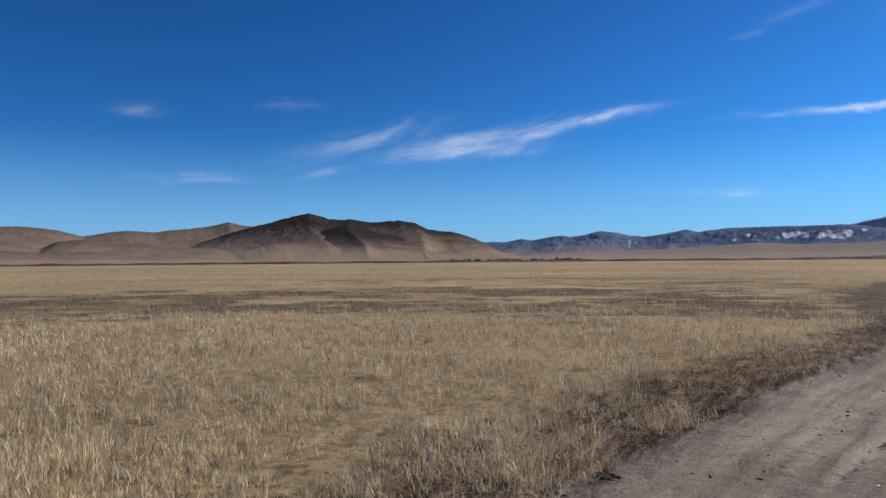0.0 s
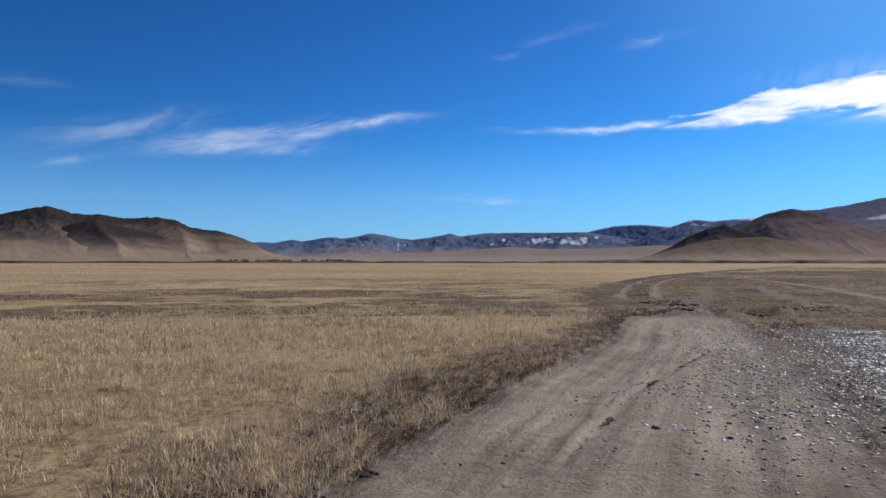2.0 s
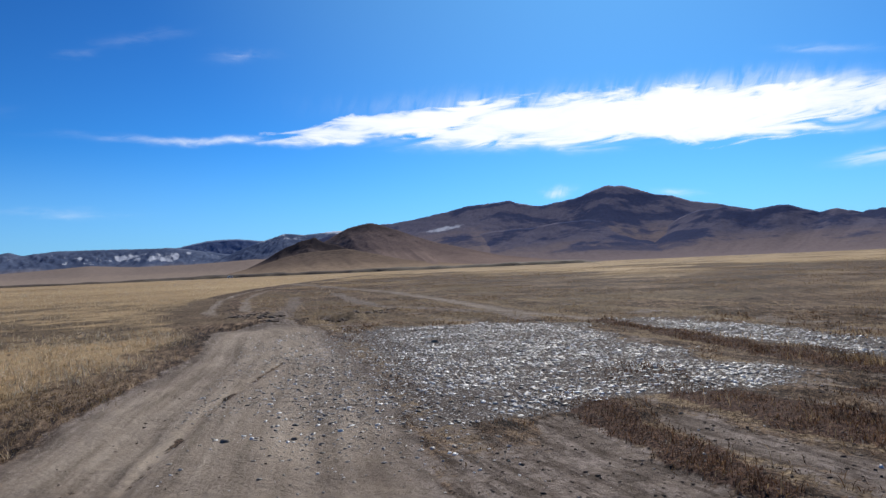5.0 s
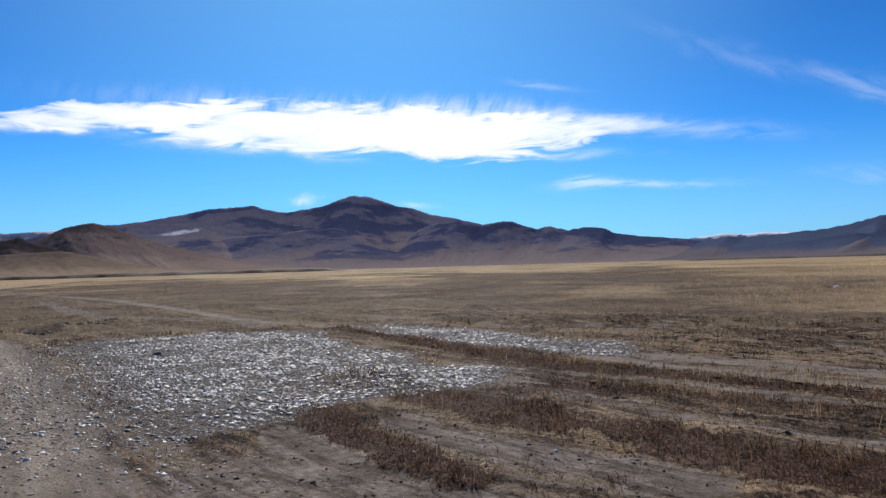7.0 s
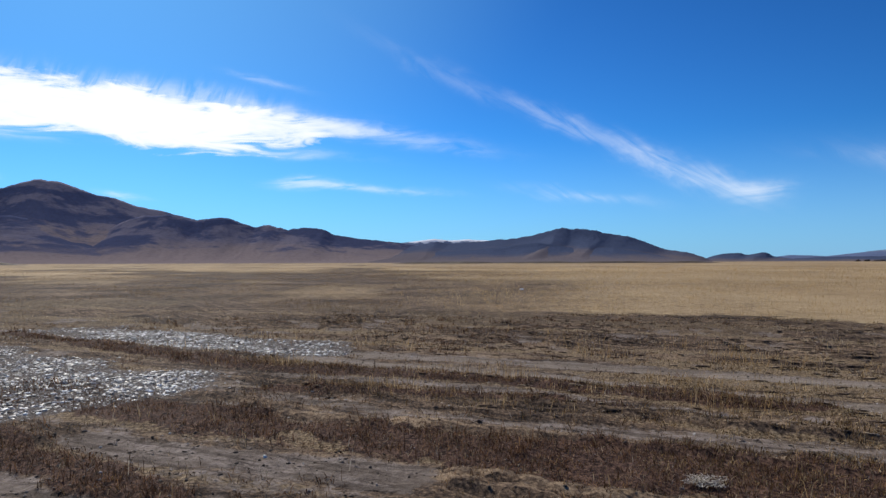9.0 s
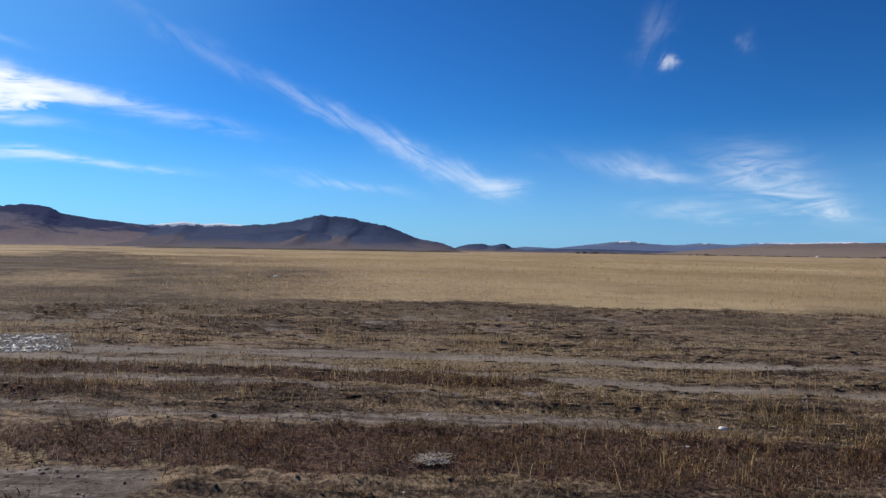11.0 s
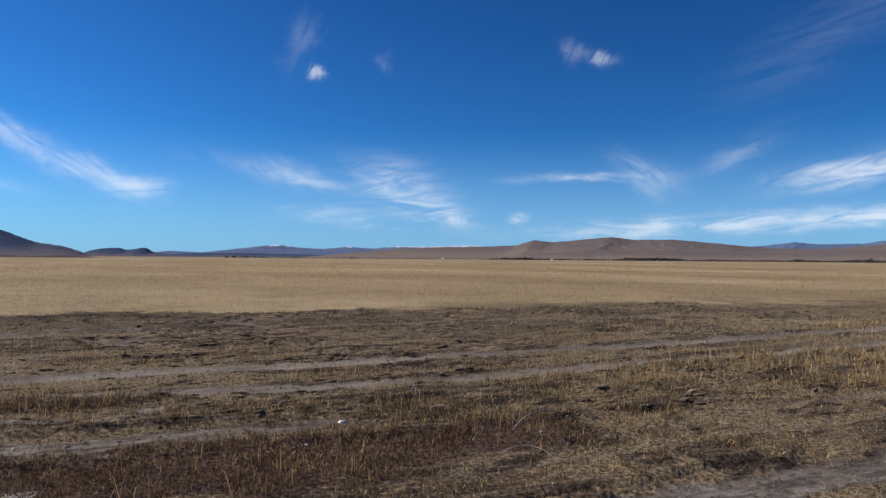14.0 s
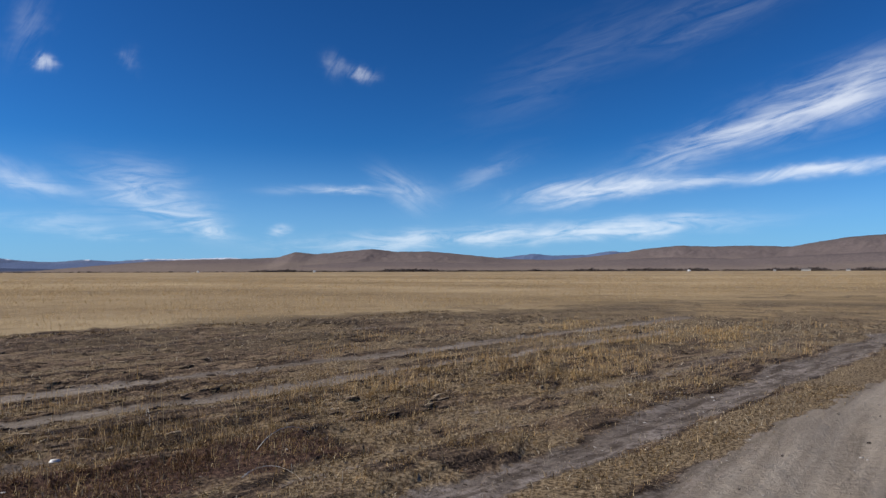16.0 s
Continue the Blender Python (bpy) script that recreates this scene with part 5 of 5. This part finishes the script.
loose_stone(6.1, 0.31, 0.03, "small white stone on bare soil", WHITE_STONE, 326)
loose_stone(37.0, -9.3, 0.16, "white stone out in the golden field", WHITE_STONE, 327)
loose_stone(11.7, 8.9, 0.14, "dark stone among the pale gravel", GREY_STONE, 328)


def dry_stalk(points, thick, label):
    """A bleached bent stalk lying over the grass: a thin tapering tube."""
    bm = bmesh.new()
    rings = []
    for k, p in enumerate(points):
        r = thick * (1 - 0.7 * k / len(points))
        rings.append([bm.verts.new(Vector(p) + Vector((r * math.cos(a), r * math.sin(a) * 0.4, r * math.sin(a)))) for a in (0.5, 1.76, 3.0, 4.3, 5.5)])
    for a, b in zip(rings, rings[1:]):
        for i in range(5):
            bm.faces.new((a[i], a[(i + 1) % 5], b[(i + 1) % 5], b[i]))
    me = bpy.data.meshes.new("dry_stalk")
    bm.to_mesh(me)
    bm.free()
    me.materials.append(plain("bleached stalk", (0.55, 0.5, 0.42), (0.75, 0.71, 0.63), 60.0))
    return tagged(new("dry_stalk", me), label, "stalk")


def arc(x0, y0, x1, y1, rise, n=9):
    z0, z1 = floor_at(x0, y0), floor_at(x1, y1)
    return [(x0 + (x1 - x0) * s, y0 + (y1 - y0) * s, z0 + (z1 - z0) * s + rise * math.sin(math.pi * s) ** 0.8 + 0.01) for s in np.linspace(0, 1, n)]


dry_stalk(arc(3.25, -6.45, 3.0, -7.05, 0.14), 0.004, "bleached bent stalk arching over short grass")
dry_stalk(arc(2.98, -5.75, 2.45, -5.7, 0.1), 0.004, "bleached bent stalk lying over short grass")
dry_stalk(arc(5.0, -7.25, 4.8, -7.05, 0.12), 0.003, "thin pale stalk leaning out of the grass")


BLEACHED = blade_material("bleached dead grass", (0.0, (0.4, 0.35, 0.27)), (1.0, (0.8, 0.75, 0.66)), tuft=(0.9, 1.15))


def pale_patch(x, y, seed):
    g = np.random.default_rng(seed)
    n = 480
    a, s = g.random(n) * 6.283, np.sqrt(g.random(n))
    s = s * (0.75 + 0.45 * np.sin(2 * a + 1) * np.cos(3 * a)) + 0.15 * g.normal(0, 1, n)
    px, py = x + np.cos(a) * s * 0.12, y + np.sin(a) * s * 0.17
    z = land(px, py)[1] + 0.035
    ob = blades("bleached_grass_mat", "bleached flattened mat of dead grass", px, py, z, 0.015 + 0.03 * g.random(n), np.full(n, 0.009), np.full(n, 0.97), BLEACHED, g)
    return ob


pale_patch(4.88, -2.85, 331)


# ---------------------------------------------------------------- far off across the plain
def far_place(az, distance, z=0.0):
    return Vector((distance * math.sin(radians(az)), distance * math.cos(radians(az)), z))


WALLS = plain("whitewashed wall", (0.42, 0.4, 0.38), (0.55, 0.54, 0.52), 1.0)
DULL_WALLS = plain("weathered timber wall", (0.12, 0.1, 0.085), (0.22, 0.18, 0.15), 1.0)
ROOF = plain("rusty sheet roof", (0.1, 0.085, 0.08), (0.17, 0.145, 0.135), 0.8, 0.8)
FELT = plain("white felt", (0.66, 0.65, 0.62), (0.8, 0.79, 0.77), 0.8)
GLASS = plain("dark window glass", (0.015, 0.017, 0.02), (0.03, 0.033, 0.038), 1.0, 0.15)


def box(bm, x0, y0, z0, x1, y1, z1):
    made = bmesh.ops.create_cube(bm, size=1.0)["verts"]
    for v in made:
        v.co = Vector(((x0 + x1) / 2 + v.co.x * (x1 - x0), (y0 + y1) / 2 + v.co.y * (y1 - y0), (z0 + z1) / 2 + v.co.z * (z1 - z0)))
    return made


def house(az, distance, long, deep, high, walls, label):
    """A low gabled house: walls, roof, a door and windows facing the plain."""
    home = new("house")
    home.matrix_world = Matrix.Translation(far_place(az, distance)) @ pose(0, 0, 0, 0, 0, 180 - az)
    bm = bmesh.new()
    box(bm, -long / 2, -deep / 2, -0.5, long / 2, deep / 2, high)
    bmesh.ops.bevel(bm, geom=bm.edges[:], offset=0.05, affect="EDGES")
    part("wall", bm, walls, home)
    bm = bmesh.new()
    ridge = high + deep * 0.32
    lo = [bm.verts.new((sx * (long / 2 + 0.4), sy * (deep / 2 + 0.5), high - 0.1)) for sx, sy in ((-1, -1), (1, -1), (1, 1), (-1, 1))]
    hi = [bm.verts.new((sx * (long / 2 + 0.4), 0, ridge)) for sx in (-1, 1)]
    for f in ((lo[0], lo[1], hi[1], hi[0]), (lo[2], lo[3], hi[0], hi[1]), (lo[1], lo[2], hi[1]), (lo[3], lo[0], hi[0]), (lo[3], lo[2], lo[1], lo[0])):
        bm.faces.new(f)
    part("roof", bm, ROOF, home)
    for k in range(max(2, int(long // 4))):
        x = -long / 2 + (k + 0.5) * long / max(2, int(long // 4))
        bm = bmesh.new()
        box(bm, x - 0.5, deep / 2 - 0.05, high * 0.35, x + 0.5, deep / 2 + 0.06, high * 0.75)
        part("window", bm, GLASS, home)
    return tagged(home, label, "house", "far houses")


def yurt(az, distance, size, label):
    """A round felt tent: drum wall, cone roof and crown ring."""
    tent = new("yurt")
    tent.location = far_place(az, distance)
    for name, r0, r1, z0, z1 in (("wall", size, size, -0.4, 1.9), ("roof", size * 1.05, 0.6, 1.9, 3.2), ("crown_ring", 0.7, 0.6, 3.15, 3.35)):
        bm = bmesh.new()
        bmesh.ops.create_cone(bm, cap_ends=True, segments=24, radius1=r0, radius2=r1, depth=z1 - z0)
        bmesh.ops.translate(bm, verts=bm.verts, vec=(0, 0, (z0 + z1) / 2))
        part(name, bm, FELT, tent)
    return tagged(tent, label, "yurt", "far yurts")


for k, (az, d, long, high) in enumerate([(2.9, 1350, 12, 3.2), (3.9, 1380, 9, 3.0), (5.3, 1400, 16, 3.4), (6.4, 1390, 8, 3.0), (7.6, 1420, 14, 3.4), (8.3, 1430, 9, 3.0)]):
    house(az, d, long, 7.0, high, DULL_WALLS, "low weathered farm house at the foot of the hills")
house(193.9, 1500, 16, 8, 3.2, WALLS, "long whitewashed building at the edge of the plain")
house(196.6, 1520, 7, 6, 3.6, WALLS, "small whitewashed house at the edge of the plain")
house(191.8, 1510, 5, 4, 3.0, WALLS, "small white shed beside the long building")
yurt(185.7, 1450, 3.2, "white felt yurt at the edge of the plain")
yurt(155.1, 1480, 3.0, "white felt yurt before the bare bushes")
yurt(146.0, 1480, 2.6, "small white yurt far across the plain")


def car(az, distance):
    """A white van seen across the plain."""
    van = new("car")
    van.matrix_world = Matrix.Translation(far_place(az, distance)) @ pose(0, 0, 0, 0, 0, 180 - az + 8)
    paint = plain("white car paint", (0.72, 0.72, 0.72), (0.8, 0.8, 0.8), 2.0, 0.3)
    bm = bmesh.new()
    box(bm, -2.3, -0.9, 0.35, 2.3, 0.9, 1.15)
    for v in box(bm, -2.25, -0.85, 1.15, 1.4, 0.85, 2.05):
        if v.co.z > 1.6:
            v.co.x *= 0.9
    bmesh.ops.bevel(bm, geom=bm.edges[:], offset=0.1, segments=2, affect="EDGES")
    part("body", bm, paint, van)
    for x in (-1.3, 0.2):
        bm = bmesh.new()
        box(bm, x - 0.5, 0.8, 1.3, x + 0.5, 0.88, 1.8)
        part("window", bm, GLASS, van)
    for x in (-1.45, 1.45):
        for y in (-0.8, 0.8):
            bm = bmesh.new()
            bmesh.ops.create_cone(bm, cap_ends=True, segments=20, radius1=0.36, radius2=0.36, depth=0.24, matrix=pose(x, y, 0.36, 90, 0, 0))
            part("wheel", bm, plain("black rubber", (0.02, 0.02, 0.02), (0.035, 0.035, 0.035), 5.0), van)
    return tagged(van, "white van parked far out on the plain", "car")


car(34.9, 620)


def bushes(name, label, az0, az1, distance, deep, count, high, paint, seed):
    """Bare riverside bushes: each a spray of thin twiggy clumps; far woods, one mesh."""
    g = np.random.default_rng(seed)
    az = az0 + (az1 - az0) * g.random(count)
    az = az + 0.8 * fbm(az * 0.9, az * 0, 3, seed)
    d = distance + deep * g.random(count)
    size = high * (0.45 + 0.75 * g.random(count)) * (0.55 + 0.6 * step(fbm(az * 0.5, az * 0, 3, seed + 1), -0.4, 0.4))
    per = 20
    base = np.stack([d * np.sin(np.radians(az)), d * np.cos(np.radians(az)), np.zeros(count)], 1).repeat(per, 0)
    s = size.repeat(per)[:, None]
    off = g.normal(0, 1, (count * per, 3)) * np.array([0.55, 0.55, 0.26])
    centre = base + s * (off + np.array([0, 0, 0.55]))
    centre[:, 2] = np.maximum(centre[:, 2], 0.1)
    c = [centre + s * 0.34 * g.normal(0, 1, (count * per, 3)) * np.array([1, 1, 0.8]) for _ in range(3)]
    trunk = [base[::per] + size[:, None] * np.array(v) for v in ((-0.05, 0, -0.1), (0.05, 0, -0.1), (0.0, 0.05, 0.7))]
    verts = np.concatenate([np.stack(c, 1).reshape(-1, 3), np.stack(trunk, 1).reshape(-1, 3)])
    me = mesh_from(name, verts, None, np.arange(len(verts)).reshape(-1, 3))
    me.materials.append(paint)
    return tagged(new(name, me), label, "bushes", "", "stuff")


TWIGS = plain("bare grey-brown twigs", (0.05, 0.04, 0.037), (0.11, 0.085, 0.075), 0.3)
bushes("riverside_bushes", "line of bare grey-brown bushes along a far river", 150, 202, 1600, 240, 3000, 4.4, TWIGS, 401)
bushes("riverside_bushes", "thin line of bare bushes at the plain's edge", 128, 152, 1700, 200, 500, 3.0, TWIGS, 403)
bushes("farm_bushes", "low dark bushes round the far farm", 1, 12, 1450, 120, 120, 4.0, TWIGS, 405)


def earth_bank(az0, az1, distance, high, label, seed):
    """A long low bank of dark earth between plain and hills."""
    az = np.arange(az0, az1, 0.25)
    h = high * (0.8 + 0.35 * fbm(az * 0.6, az * 0, 3, seed)) * step(az, az0, az0 + 3) * step(az, az1, az1 - 3)
    rows = []
    for off, k in ((-6.0, -0.2), (-2.0, 0.8), (2.0, 1.0), (8.0, -0.2)):
        d = distance + off + 25 * fbm(az * 0.25, az * 0, 3, seed + 2)
        rows.append(np.stack([d * np.sin(np.radians(az)), d * np.cos(np.radians(az)), np.where(k < 0, -0.2, h * k)], 1))
    n = len(az)
    quads = np.concatenate([np.stack([np.arange(n - 1) + r * n, np.arange(1, n) + r * n, np.arange(1, n) + (r + 1) * n, np.arange(n - 1) + (r + 1) * n], 1) for r in range(3)])
    me = mesh_from("earth_bank", np.concatenate(rows), quads)
    me.materials.append(BANK)
    return tagged(new("earth_bank", me), label, "bank")


BANK = plain("dark turf bank", (0.045, 0.033, 0.026), (0.1, 0.072, 0.052), 0.2)
earth_bank(-42, 32, 640, 2.2, "long low bank of dark turf before the hills", 411)
earth_bank(27, 66, 650, 3.5, "low dark bank at the brown hill's foot", 415)
earth_bank(92, 120, 700, 2.1, "low dark bank before the haze-tinted mountain", 419)
